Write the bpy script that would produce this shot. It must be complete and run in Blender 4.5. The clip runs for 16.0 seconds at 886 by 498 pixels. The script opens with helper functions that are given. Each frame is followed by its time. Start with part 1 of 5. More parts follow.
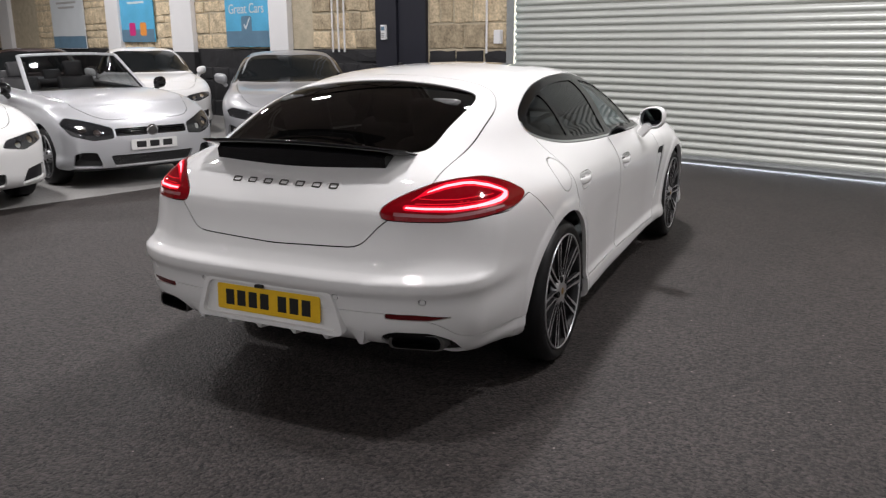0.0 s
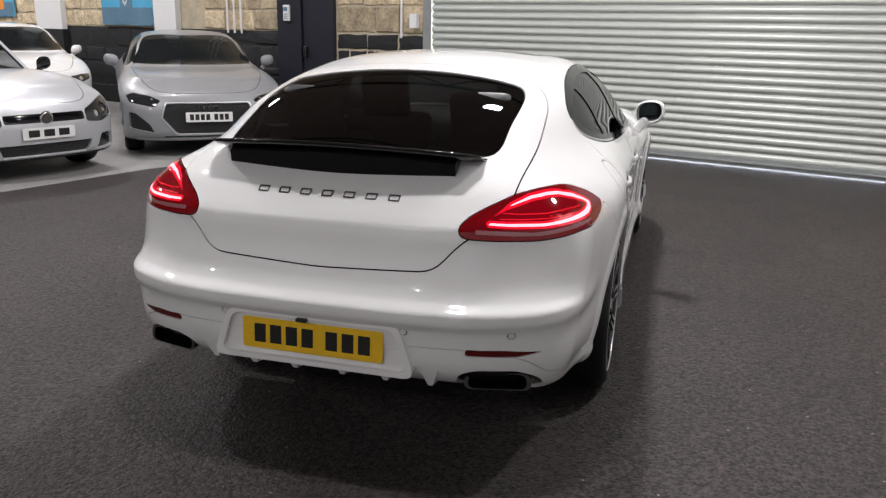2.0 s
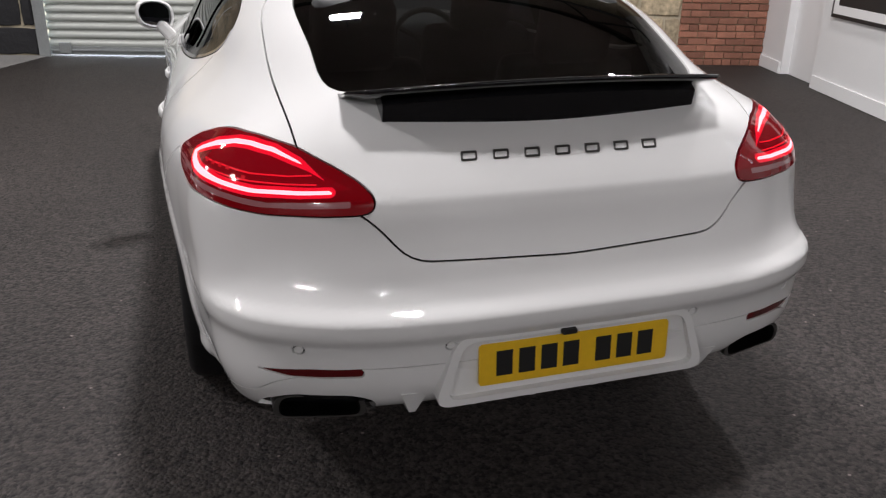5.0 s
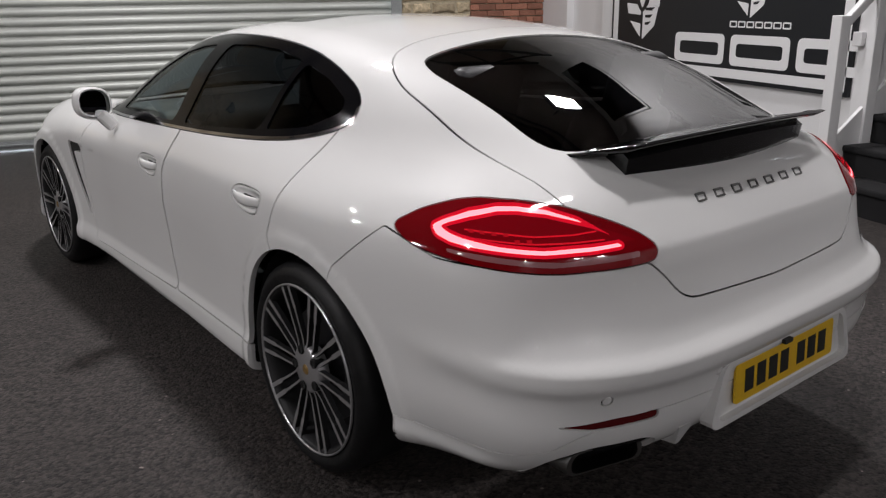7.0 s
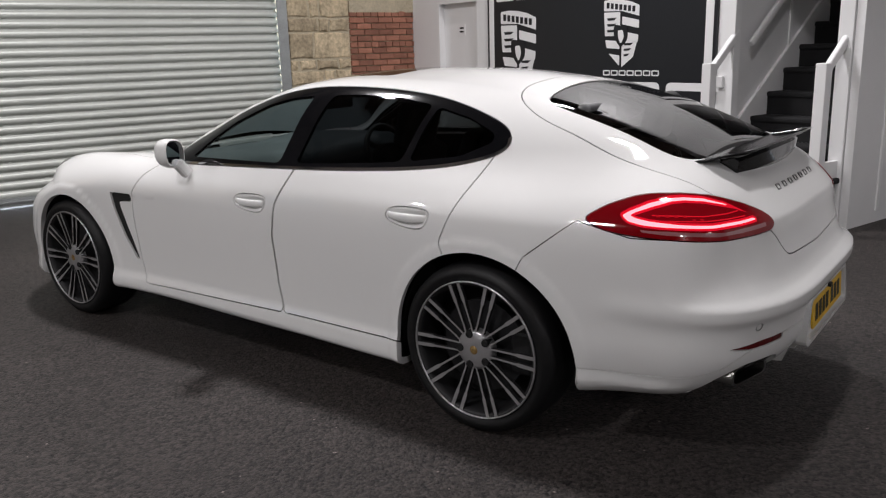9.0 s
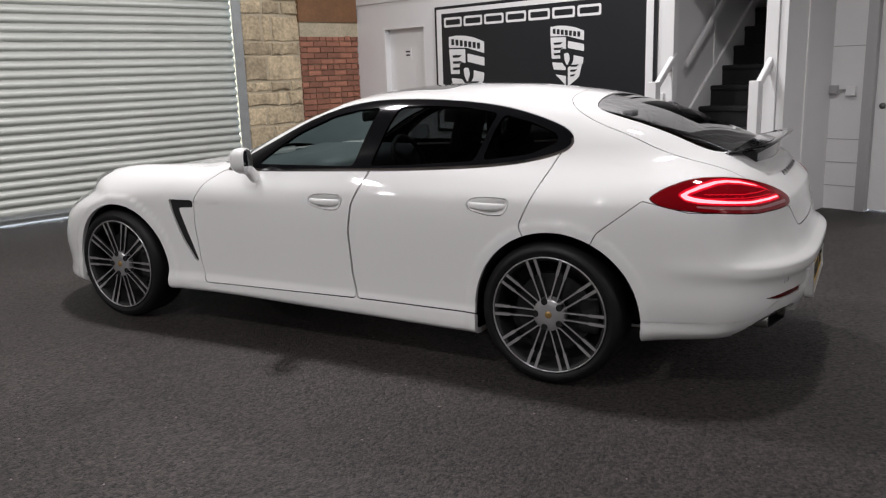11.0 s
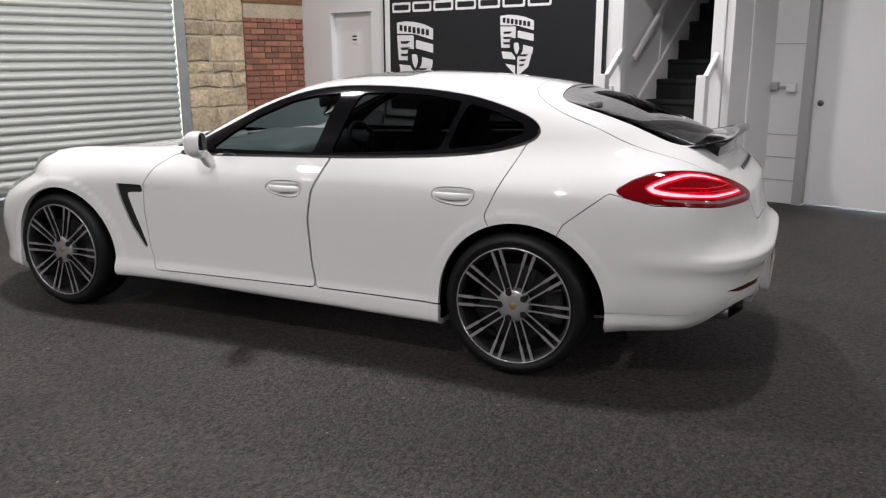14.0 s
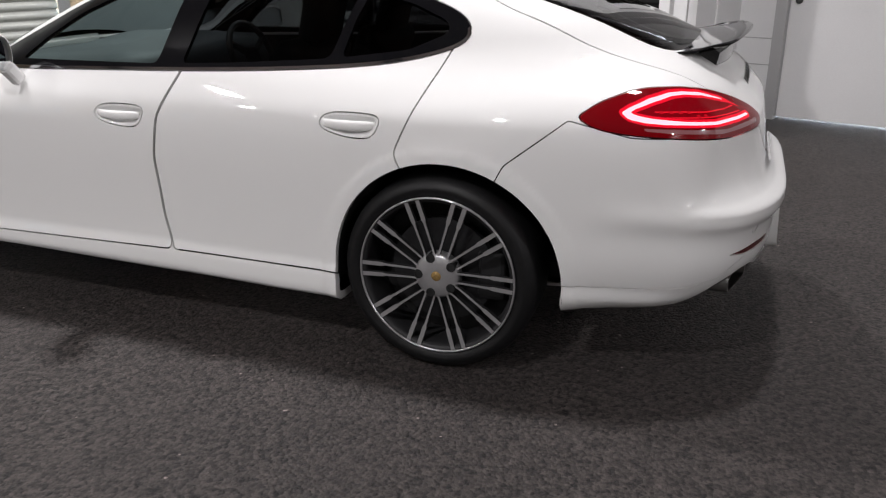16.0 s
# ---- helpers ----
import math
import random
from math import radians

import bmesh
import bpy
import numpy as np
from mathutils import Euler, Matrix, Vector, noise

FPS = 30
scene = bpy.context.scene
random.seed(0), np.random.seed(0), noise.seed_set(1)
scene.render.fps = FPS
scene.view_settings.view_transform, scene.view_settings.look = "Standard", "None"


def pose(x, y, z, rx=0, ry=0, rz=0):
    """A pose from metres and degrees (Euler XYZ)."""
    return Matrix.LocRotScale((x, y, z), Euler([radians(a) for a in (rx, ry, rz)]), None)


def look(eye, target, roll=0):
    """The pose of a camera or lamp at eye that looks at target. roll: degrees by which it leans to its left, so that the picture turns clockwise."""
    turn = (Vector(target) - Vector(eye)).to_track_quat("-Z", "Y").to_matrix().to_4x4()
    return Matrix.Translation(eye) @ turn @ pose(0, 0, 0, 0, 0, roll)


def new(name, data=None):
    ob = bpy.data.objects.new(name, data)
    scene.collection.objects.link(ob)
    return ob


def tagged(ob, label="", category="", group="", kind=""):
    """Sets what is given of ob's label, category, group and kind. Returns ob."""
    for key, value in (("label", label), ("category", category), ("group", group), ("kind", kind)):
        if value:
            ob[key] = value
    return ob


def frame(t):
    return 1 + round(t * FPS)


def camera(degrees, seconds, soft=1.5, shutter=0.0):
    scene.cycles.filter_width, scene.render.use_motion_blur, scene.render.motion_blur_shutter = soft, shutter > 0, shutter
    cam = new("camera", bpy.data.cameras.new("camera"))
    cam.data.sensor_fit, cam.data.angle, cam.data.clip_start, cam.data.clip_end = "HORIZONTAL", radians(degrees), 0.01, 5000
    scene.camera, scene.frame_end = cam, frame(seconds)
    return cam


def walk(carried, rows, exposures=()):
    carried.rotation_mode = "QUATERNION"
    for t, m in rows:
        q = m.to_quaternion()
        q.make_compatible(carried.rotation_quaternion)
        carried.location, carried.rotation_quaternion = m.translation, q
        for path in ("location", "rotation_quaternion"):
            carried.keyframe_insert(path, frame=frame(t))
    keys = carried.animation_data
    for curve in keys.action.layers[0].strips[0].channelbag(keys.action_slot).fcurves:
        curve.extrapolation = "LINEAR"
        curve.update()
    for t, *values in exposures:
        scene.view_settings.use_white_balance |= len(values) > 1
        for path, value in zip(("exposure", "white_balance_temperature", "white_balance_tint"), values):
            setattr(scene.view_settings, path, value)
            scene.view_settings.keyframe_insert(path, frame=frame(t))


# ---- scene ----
cam = camera(57.2, 16.0, soft=1.2, shutter=0.2)
PATH = [
    (0, (3.059, -2.896, 1.538), (1.737, -1.48, 1.043), -0.28),
    (0.5, (2.981, -2.936, 1.547), (1.765, -1.429, 1.046), 1.17),
    (1, (2.716, -2.883, 1.517), (1.547, -1.338, 1.02), 1.26),
    (1.5, (2.434, -2.877, 1.507), (1.313, -1.297, 1.014), 1.88),
    (2, (2.13, -2.978, 1.534), (1.073, -1.365, 1.006), 1.15),
    (2.5, (1.784, -2.963, 1.492), (0.851, -1.308, 0.867), 0.57),
    (3, (1.439, -2.927, 1.498), (0.594, -1.232, 0.855), 1.13),
    (3.2, (1.281, -2.941, 1.488), (0.509, -1.213, 0.841), 1.78),
    (5.3, (-0.196, -2.783, 1.478), (-0.135, -0.928, 0.733), 0.1),
    (5.5, (-0.307, -2.723, 1.436), (-0.238, -0.864, 0.702), -0.7),
    (6, (-0.649, -2.582, 1.445), (-0.397, -0.736, 0.719), -2.5),
    (6.5, (-1.017, -2.548, 1.478), (-0.454, -0.735, 0.848), -1.3),
    (7, (-1.332, -2.65, 1.483), (-0.642, -0.869, 0.89), -0.9),
    (7.5, (-1.685, -2.71, 1.484), (-0.929, -0.95, 0.909), -1.2),
    (8, (-2.047, -2.67, 1.488), (-1.08, -1.022, 0.899), -0.9),
    (8.5, (-2.407, -2.694, 1.514), (-1.33, -1.108, 0.944), -1.2),
    (9, (-2.756, -2.66, 1.514), (-1.614, -1.089, 1.034), -1.7),
    (11.3, (-3.898, -2.59, 1.503), (-2.509, -1.219, 1.066), -1.5),
    (11.5, (-3.942, -2.609, 1.523), (-2.533, -1.262, 1.077), -1.1),
    (12, (-4.003, -2.659, 1.52), (-2.561, -1.344, 1.083), -0.6),
    (12.5, (-4.021, -2.655, 1.528), (-2.611, -1.305, 1.093), -0.5),
    (13, (-4.014, -2.652, 1.515), (-2.593, -1.312, 1.086), -0.5),
    (13.5, (-3.968, -2.594, 1.508), (-2.529, -1.274, 1.076), -0.1),
    (14, (-3.874, -2.455, 1.509), (-2.41, -1.174, 1.044), -0.2),
    (14.5, (-3.662, -2.343, 1.466), (-2.172, -1.103, 0.973), -0.8),
    (15, (-3.367, -2.248, 1.482), (-1.858, -1.043, 0.96), -0.0),
    (15.5, (-3.144, -2.066, 1.441), (-1.637, -0.91, 0.813), 0.5),
    (16, (-2.95, -1.877, 1.389), (-1.452, -0.738, 0.712), -0.1),
]
walk(cam, [(t, look(eye, target, roll)) for t, eye, target, roll in PATH], [(0, 0.3), (1, 0.28), (2, 0.37), (3, 0.37), (5.5, 0.22), (6, 0.07), (6.5, -0.1), (7, -0.2), (7.5, -0.26), (8.5, -0.16), (9, -0.05), (11.5, 0.11), (12.5, 0.2), (13.5, 0.22), (14, 0.24), (14.5, 0.34), (16, 0.38)])

# ---- light ----
world = bpy.data.worlds.new("overcast_yard")
scene.world = world
world.use_nodes = True
world.node_tree.nodes["Background"].inputs[0].default_value = (0.8, 0.88, 1.0, 1)
world.node_tree.nodes["Background"].inputs[1].default_value = 8.0
CEIL = 5.6
# The last two, at y -9.2, are unseen fill added to brighten the saloon's tail
FLOODS = [(-1.0, 3.2, 200), (0.4, -0.7, 85), (2.7, 2.4, 122), (-5.2, -1.0, 145), (-6.4, 3.4, 70), (-10.5, 4.2, 100), (-15.5, 4.2, 150), (-10.5, -1.0, 110), (-19.5, 1.0, 140), (-4.5, -9.2, 165), (1.6, -9.2, 150)]

# ---- materials ----


def mat(name, color=(0.5, 0.5, 0.5), rough=0.5, metal=0.0, var=0.0, scale=8.0, bump=0.0, fine=60.0, coat=0.0, spec=0.5, island=False):
    """A procedural material with stains at one scale and grain at a finer one."""
    m = bpy.data.materials.new(name)
    m.use_nodes = True
    nt = m.node_tree
    b = nt.nodes["Principled BSDF"]
    b.inputs["Base Color"].default_value = (*color, 1)
    b.inputs["Roughness"].default_value = rough
    b.inputs["Metallic"].default_value = metal
    b.inputs["Specular IOR Level"].default_value = spec
    b.inputs["Coat Weight"].default_value = coat
    b.inputs["Coat Roughness"].default_value = 0.03
    if var or bump:
        co = nt.nodes.new("ShaderNodeTexCoord")
        big = nt.nodes.new("ShaderNodeTexNoise")
        big.inputs["Scale"].default_value = scale
        big.inputs["Detail"].default_value = 5
        small = nt.nodes.new("ShaderNodeTexNoise")
        small.inputs["Scale"].default_value = fine
        small.inputs["Detail"].default_value = 3
        nt.links.new(co.outputs["Object"], big.inputs["Vector"])
        nt.links.new(co.outputs["Object"], small.inputs["Vector"])
        add = nt.nodes.new("ShaderNodeMath")
        add.operation = "ADD"
        nt.links.new(big.outputs["Fac"], add.inputs[0])
        nt.links.new(small.outputs["Fac"], add.inputs[1])
        if var:
            ramp = nt.nodes.new("ShaderNodeMapRange")
            ramp.inputs["From Min"].default_value = 0.6
            ramp.inputs["From Max"].default_value = 1.4
            ramp.inputs["To Min"].default_value = 1 - var
            ramp.inputs["To Max"].default_value = 1 + var
            nt.links.new(add.outputs[0], ramp.inputs["Value"])
            last = ramp.outputs[0]
            if island:
                info = nt.nodes.new("ShaderNodeObjectInfo")
                rr = nt.nodes.new("ShaderNodeMapRange")
                rr.inputs["To Min"].default_value = 0.68
                rr.inputs["To Max"].default_value = 1.22
                nt.links.new(info.outputs["Random"], rr.inputs["Value"])
                mu = nt.nodes.new("ShaderNodeMath")
                mu.operation = "MULTIPLY"
                nt.links.new(last, mu.inputs[0])
                nt.links.new(rr.outputs[0], mu.inputs[1])
                last = mu.outputs[0]
            mix = nt.nodes.new("ShaderNodeVectorMath")
            mix.operation = "SCALE"
            mix.inputs[0].default_value = color
            nt.links.new(last, mix.inputs["Scale"])
            nt.links.new(mix.outputs[0], b.inputs["Base Color"])
        if bump:
            bp = nt.nodes.new("ShaderNodeBump")
            bp.inputs["Strength"].default_value = bump
            bp.inputs["Distance"].default_value = 0.01
            nt.links.new(add.outputs[0], bp.inputs["Height"])
            nt.links.new(bp.outputs[0], b.inputs["Normal"])
    return m


def glass_mat(name, tint, clear, ior=1.3):
    """Tinted car glass: a clear sheet mixed with a mirror-like sheen by Fresnel."""
    m = bpy.data.materials.new(name)
    m.use_nodes = True
    nt = m.node_tree
    nt.nodes.clear()
    out = nt.nodes.new("ShaderNodeOutputMaterial")
    tr = nt.nodes.new("ShaderNodeBsdfTransparent")
    tr.inputs[0].default_value = (tint[0] * clear, tint[1] * clear, tint[2] * clear, 1)
    gl = nt.nodes.new("ShaderNodeBsdfGlossy")
    gl.inputs["Roughness"].default_value = 0.015
    fr = nt.nodes.new("ShaderNodeFresnel")
    fr.inputs["IOR"].default_value = ior
    mx = nt.nodes.new("ShaderNodeMixShader")
    nt.links.new(fr.outputs[0], mx.inputs[0])
    nt.links.new(tr.outputs[0], mx.inputs[1])
    nt.links.new(gl.outputs[0], mx.inputs[2])
    nt.links.new(mx.outputs[0], out.inputs[0])
    return m


def glow_mat(name, color, strength, base=None, rough=0.5):
    m = bpy.data.materials.new(name)
    m.use_nodes = True
    b = m.node_tree.nodes["Principled BSDF"]
    b.inputs["Base Color"].default_value = (*(base or color), 1)
    b.inputs["Roughness"].default_value = rough
    b.inputs["Emission Color"].default_value = (*color, 1)
    b.inputs["Emission Strength"].default_value = strength
    return m


M_WHITECAR = mat("white_car_paint", (0.81, 0.81, 0.80), 0.5, 0, coat=1.0, spec=0.25)
M_SILVER = mat("silver_car_paint", (0.55, 0.56, 0.58), 0.36, 0.35, coat=0.7)
M_GREYCAR = mat("grey_car_paint", (0.27, 0.275, 0.285), 0.4, 0.1, coat=0.55)
M_DARKCAR = mat("dark_car_paint", (0.03, 0.012, 0.012), 0.3, 0, coat=1.0)
M_BLACKGLOSS = mat("gloss_black", (0.006, 0.006, 0.007), 0.08, 0, coat=0.35, spec=0.4)
M_BLACKMAT = mat("matt_black_plastic", (0.012, 0.012, 0.013), 0.6, 0, var=0.2, scale=20)
# Near-black that puts shade into panel gaps, wheel backs and pipe bores
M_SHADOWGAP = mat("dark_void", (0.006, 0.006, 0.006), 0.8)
M_RUBBER = mat("tyre_rubber", (0.007, 0.007, 0.0075), 0.5, 0, var=0.25, scale=20, bump=0.1, spec=0.3)
M_ALLOY = mat("machined_alloy", (0.54, 0.54, 0.55), 0.32, 0.8, var=0.06, scale=15)
M_DISC = mat("dark_brake_disc", (0.03, 0.03, 0.032), 0.4, 0.6, var=0.2, scale=20)
M_ALLOYDARK = mat("dark_alloy", (0.05, 0.05, 0.055), 0.35, 0.7)
M_CHROME = mat("chrome", (0.8, 0.8, 0.82), 0.08, 1.0)
M_STEELDARK = mat("smoked_steel", (0.20, 0.20, 0.195), 0.28, 1.0)
M_RED = glow_mat("red_lens", (1.0, 0.004, 0.02), 0.02, (0.14, 0.0015, 0.004), 0.04)
# Emission that imitates the light bar's halo on the lens next to it
M_REDHALO = glow_mat("red_lens_halo", (1.0, 0.006, 0.03), 0.6, (0.2, 0.002, 0.006), 0.05)
M_REDGLOW = glow_mat("red_light_bar", (1.0, 0.18, 0.21), 3.3, (0.4, 0.02, 0.03), 0.1)
M_REDSOFT = glow_mat("red_light_soft", (1.0, 0.004, 0.02), 0.06, (0.13, 0.001, 0.004), 0.05)
M_PINKLENS = mat("pale_pink_lens", (0.30, 0.12, 0.13), 0.1, coat=1.0)
M_REDGLOW2 = glow_mat("red_led", (1.0, 0.01, 0.03), 0.55, (0.2, 0.002, 0.004), 0.1)
M_REDLED = glow_mat("red_led_block", (1.0, 0.01, 0.03), 0.28, (0.2, 0.002, 0.004), 0.1)
M_GOLD = mat("gold_enamel", (0.34, 0.22, 0.08), 0.4, 0.5, var=0.5, scale=160)
M_MIRROR = mat("mirror_glass", (0.75, 0.76, 0.78), 0.02, 1.0)
M_REFLECTOR = mat("dark_red_reflector", (0.10, 0.005, 0.006), 0.15)
M_YELLOW = mat("plate_yellow", (0.85, 0.52, 0.02), 0.35, var=0.06, scale=12)
M_PLATEWHITE = mat("plate_white", (0.78, 0.78, 0.76), 0.35)
M_INK = mat("black_ink", (0.01, 0.01, 0.01), 0.5)
M_GLASS = glass_mat("clear_car_glass", (0.85, 0.95, 0.92), 0.75)
M_GLASSDARK = glass_mat("privacy_glass", (0.8, 0.85, 0.9), 0.10)
M_GLASSREAR = glass_mat("hatch_glass", (0.85, 0.82, 0.8), 0.12, 1.55)
M_GLASSMID = glass_mat("smoked_screen_glass", (0.85, 0.9, 0.92), 0.30, 1.5)
M_TRIMBLACK = mat("black_window_trim", (0.005, 0.005, 0.006), 0.1, 0, spec=0.22)
M_DARKGLASS = mat("dark_car_glass", (0.010, 0.012, 0.013), 0.05, 0.0, spec=0.25)
M_GRILLE = mat("black_grille_mesh", (0.008, 0.008, 0.009), 0.4, 0, var=0.6, scale=60, bump=1.0, fine=120)
M_PALELIGHT = mat("pale_light_guide", (0.75, 0.78, 0.8), 0.2)
M_LEATHER = mat("dark_leather", (0.018, 0.018, 0.02), 0.5, var=0.2, scale=10, bump=0.1)
M_DASH = mat("grey_dash", (0.10, 0.11, 0.12), 0.6, var=0.1, scale=10)
M_PALEFLOOR = mat("pale_concrete", (0.25, 0.245, 0.235), 0.6, var=0.25, scale=1.5, bump=0.1, fine=40)
M_WALLWHITE = mat("white_wall_paint", (0.76, 0.76, 0.76), 0.55, var=0.03, scale=2, bump=0.06, fine=90)
# Grey put in for dimness: stair head shade, less bounce off the south wall
M_DIMWALL = mat("dimmed_wall_grey", (0.22, 0.22, 0.22), 0.6, var=0.05, scale=2)
M_TRIMWHITE = mat("white_gloss_trim", (0.8, 0.8, 0.8), 0.35)
M_STONE = mat("sandstone", (0.50, 0.41, 0.275), 0.9, var=0.55, scale=5, bump=0.8, fine=24, island=True)
M_STONEMORTAR = mat("lime_mortar", (0.46, 0.40, 0.29), 0.95, var=0.25, scale=6, bump=0.5, fine=40)
M_BRICK = mat("red_brick", (0.33, 0.145, 0.095), 0.85, var=0.25, scale=12, bump=0.4, fine=60, island=True)
M_BLACKWALL = mat("black_painted_stone", (0.012, 0.012, 0.014), 0.7, var=0.3, scale=5, bump=0.7, fine=25)
M_SHUTTER = mat("galvanised_shutter", (0.52, 0.54, 0.505), 0.42, 0.25, var=0.05, scale=2, fine=30)
M_GALV = mat("galvanised_rail", (0.36, 0.38, 0.38), 0.45, 0.5, var=0.15, scale=8)
M_NAVY = mat("dark_navy_steel", (0.018, 0.019, 0.028), 0.4, var=0.1, scale=6)
M_POSTER = mat("poster_black", (0.008, 0.009, 0.012), 0.4)
M_CARPET = mat("black_stair_carpet", (0.008, 0.008, 0.009), 0.95, var=0.3, scale=10, bump=0.5, fine=300)
M_CEIL = mat("dark_roof_deck", (0.26, 0.215, 0.195), 0.8, var=0.2, scale=1)
M_WOOD = mat("brown_plywood", (0.20, 0.10, 0.045), 0.5, var=0.25, scale=4, fine=25)
M_GREYPANEL = mat("grey_switch_steel", (0.42, 0.42, 0.42), 0.4, 0.3)
M_SIGNBLUE = mat("sign_blue", (0.10, 0.42, 0.66), 0.4, var=0.25, scale=1.5)
M_SIGNWHITE = mat("sign_white", (0.62, 0.66, 0.68), 0.4, var=0.05, scale=3)
M_SIGNDARK = mat("sign_dark", (0.12, 0.22, 0.31), 0.4, var=0.2, scale=3)
M_PINK = mat("sign_pink", (0.6, 0.03, 0.2), 0.4)
M_ORANGE = mat("sign_orange", (0.8, 0.3, 0.06), 0.4)
M_LAMPDARK = mat("smoked_headlamp_lens", (0.02, 0.021, 0.023), 0.06, 0.2, coat=0.8)
M_HEADLAMP = mat("headlamp_lens", (0.05, 0.052, 0.056), 0.06, 0.3, coat=1.0)



def floor_mat():
    """Rubber granules bound in resin: dark grains of varied tone, a few pale specks, worn patches."""
    m = bpy.data.materials.new("rubber_granule_floor")
    m.use_nodes = True
    nt = m.node_tree
    b = nt.nodes["Principled BSDF"]
    co = nt.nodes.new("ShaderNodeTexCoord")

    def node(kind, **ins):
        n = nt.nodes.new(kind)
        for k, v in ins.items():
            n.inputs[k].default_value = v
        return n

    def op(kind, a, c):
        n = nt.nodes.new("ShaderNodeMath")
        n.operation = kind
        for k, v in enumerate((a, c)):
            if isinstance(v, (int, float)):
                n.inputs[k].default_value = v
            else:
                nt.links.new(v, n.inputs[k])
        return n.outputs[0]

    grain = node("ShaderNodeTexVoronoi", Scale=80.0)
    coarse = node("ShaderNodeTexNoise", Scale=38.0, Detail=6.0, Roughness=0.75)
    patch = node("ShaderNodeTexNoise", Scale=0.9, Detail=5.0)
    speck = node("ShaderNodeTexVoronoi", Scale=16.0)
    for n in (grain, coarse, patch, speck):
        nt.links.new(co.outputs["Object"], n.inputs["Vector"])
    sep = nt.nodes.new("ShaderNodeSeparateColor")
    nt.links.new(grain.outputs["Color"], sep.inputs[0])
    tone = op("ADD", op("MULTIPLY", sep.outputs[0], 1.6), op("MULTIPLY", op("SUBTRACT", coarse.outputs["Fac"], 0.5), 5.4))
    tone = op("MULTIPLY", op("MAXIMUM", op("ADD", tone, 0.25), 0.08), op("ADD", op("MULTIPLY", patch.outputs["Fac"], 0.8), 0.6))
    sep2 = nt.nodes.new("ShaderNodeSeparateColor")
    nt.links.new(speck.outputs["Color"], sep2.inputs[0])
    dot = op("MULTIPLY", op("LESS_THAN", speck.outputs["Distance"], 0.085), op("GREATER_THAN", sep2.outputs[1], 0.86))
    col = nt.nodes.new("ShaderNodeVectorMath")
    col.operation = "SCALE"
    col.inputs[0].default_value = (0.0302, 0.0252, 0.0234)
    nt.links.new(op("ADD", tone, op("MULTIPLY", dot, 7.0)), col.inputs["Scale"])
    nt.links.new(col.outputs[0], b.inputs["Base Color"])
    b.inputs["Roughness"].default_value = 0.62
    b.inputs["Specular IOR Level"].default_value = 0.35
    bp = node("ShaderNodeBump", Strength=0.9, Distance=0.006)
    nt.links.new(op("ADD", coarse.outputs["Fac"], op("MULTIPLY", grain.outputs["Distance"], -0.8)), bp.inputs["Height"])
    nt.links.new(bp.outputs[0], b.inputs["Normal"])
    return m


M_FLOOR = floor_mat()

# ---- mesh helpers ----


def mesh_ob(name, verts, faces, material, parent=None, label="", smooth=False, normals=None):
    me = bpy.data.meshes.new(name)
    if isinstance(faces, np.ndarray):
        n = len(faces)
        me.vertices.add(len(verts))
        me.vertices.foreach_set("co", np.ascontiguousarray(verts, np.float32).ravel())
        me.loops.add(3 * n)
        me.loops.foreach_set("vertex_index", np.ascontiguousarray(faces, np.int32).ravel())
        me.polygons.add(n)
        me.polygons.foreach_set("loop_start", np.arange(0, 3 * n, 3, dtype=np.int32))
    else:
        me.from_pydata([tuple(map(float, v)) for v in verts], [], [tuple(map(int, f)) for f in faces])
    me.materials.append(material)
    if smooth:
        me.polygons.foreach_set("use_smooth", np.ones(len(me.polygons), bool))
    me.update(calc_edges=True)
    if normals is not None:
        me.normals_split_custom_set_from_vertices(np.asarray(normals, np.float32).tolist())
    ob = new(name, me)
    if parent:
        ob.parent = parent
    if label:
        ob["label"] = label
    return ob


def part(name, bm, material, parent=None, label="", smooth=False):
    me = bpy.data.meshes.new(name)
    bmesh.ops.recalc_face_normals(bm, faces=bm.faces)
    bm.to_mesh(me)
    bm.free()
    me.materials.append(material)
    if smooth:
        me.polygons.foreach_set("use_smooth", [True] * len(me.polygons))
    ob = new(name, me)
    if parent:
        ob.parent = parent
    if label:
        ob["label"] = label
    return ob


def box_bm(x0, x1, y0, y1, z0, z1, bevel=0.0, seg=2, bm=None):
    own = bm is None
    b = bmesh.new()
    bmesh.ops.create_cube(b, size=1, matrix=Matrix.Translation(((x0 + x1) / 2, (y0 + y1) / 2, (z0 + z1) / 2)) @ Matrix.Diagonal((abs(x1 - x0), abs(y1 - y0), abs(z1 - z0), 1)))
    if bevel:
        bmesh.ops.bevel(b, geom=b.edges[:], offset=bevel, segments=seg, affect="EDGES", profile=0.5)
    if own:
        return b
    tmp = bpy.data.meshes.new("tmp")
    b.to_mesh(tmp)
    b.free()
    bm.from_mesh(tmp)
    bpy.data.meshes.remove(tmp)
    return bm


def box(name, x0, x1, y0, y1, z0, z1, material, parent=None, label="", bevel=0.0):
    return part(name, box_bm(x0, x1, y0, y1, z0, z1, bevel), material, parent, label)


def beam_bm(a, b, w, h, bevel=0.0):
    """A bar of section w x h from a to b."""
    a, b = Vector(a), Vector(b)
    d = b - a
    m = Matrix.Translation((a + b) / 2) @ d.to_track_quat("Y", "Z").to_matrix().to_4x4() @ Matrix.Diagonal((w, d.length, h, 1))
    bm = bmesh.new()
    bmesh.ops.create_cube(bm, size=1, matrix=m)
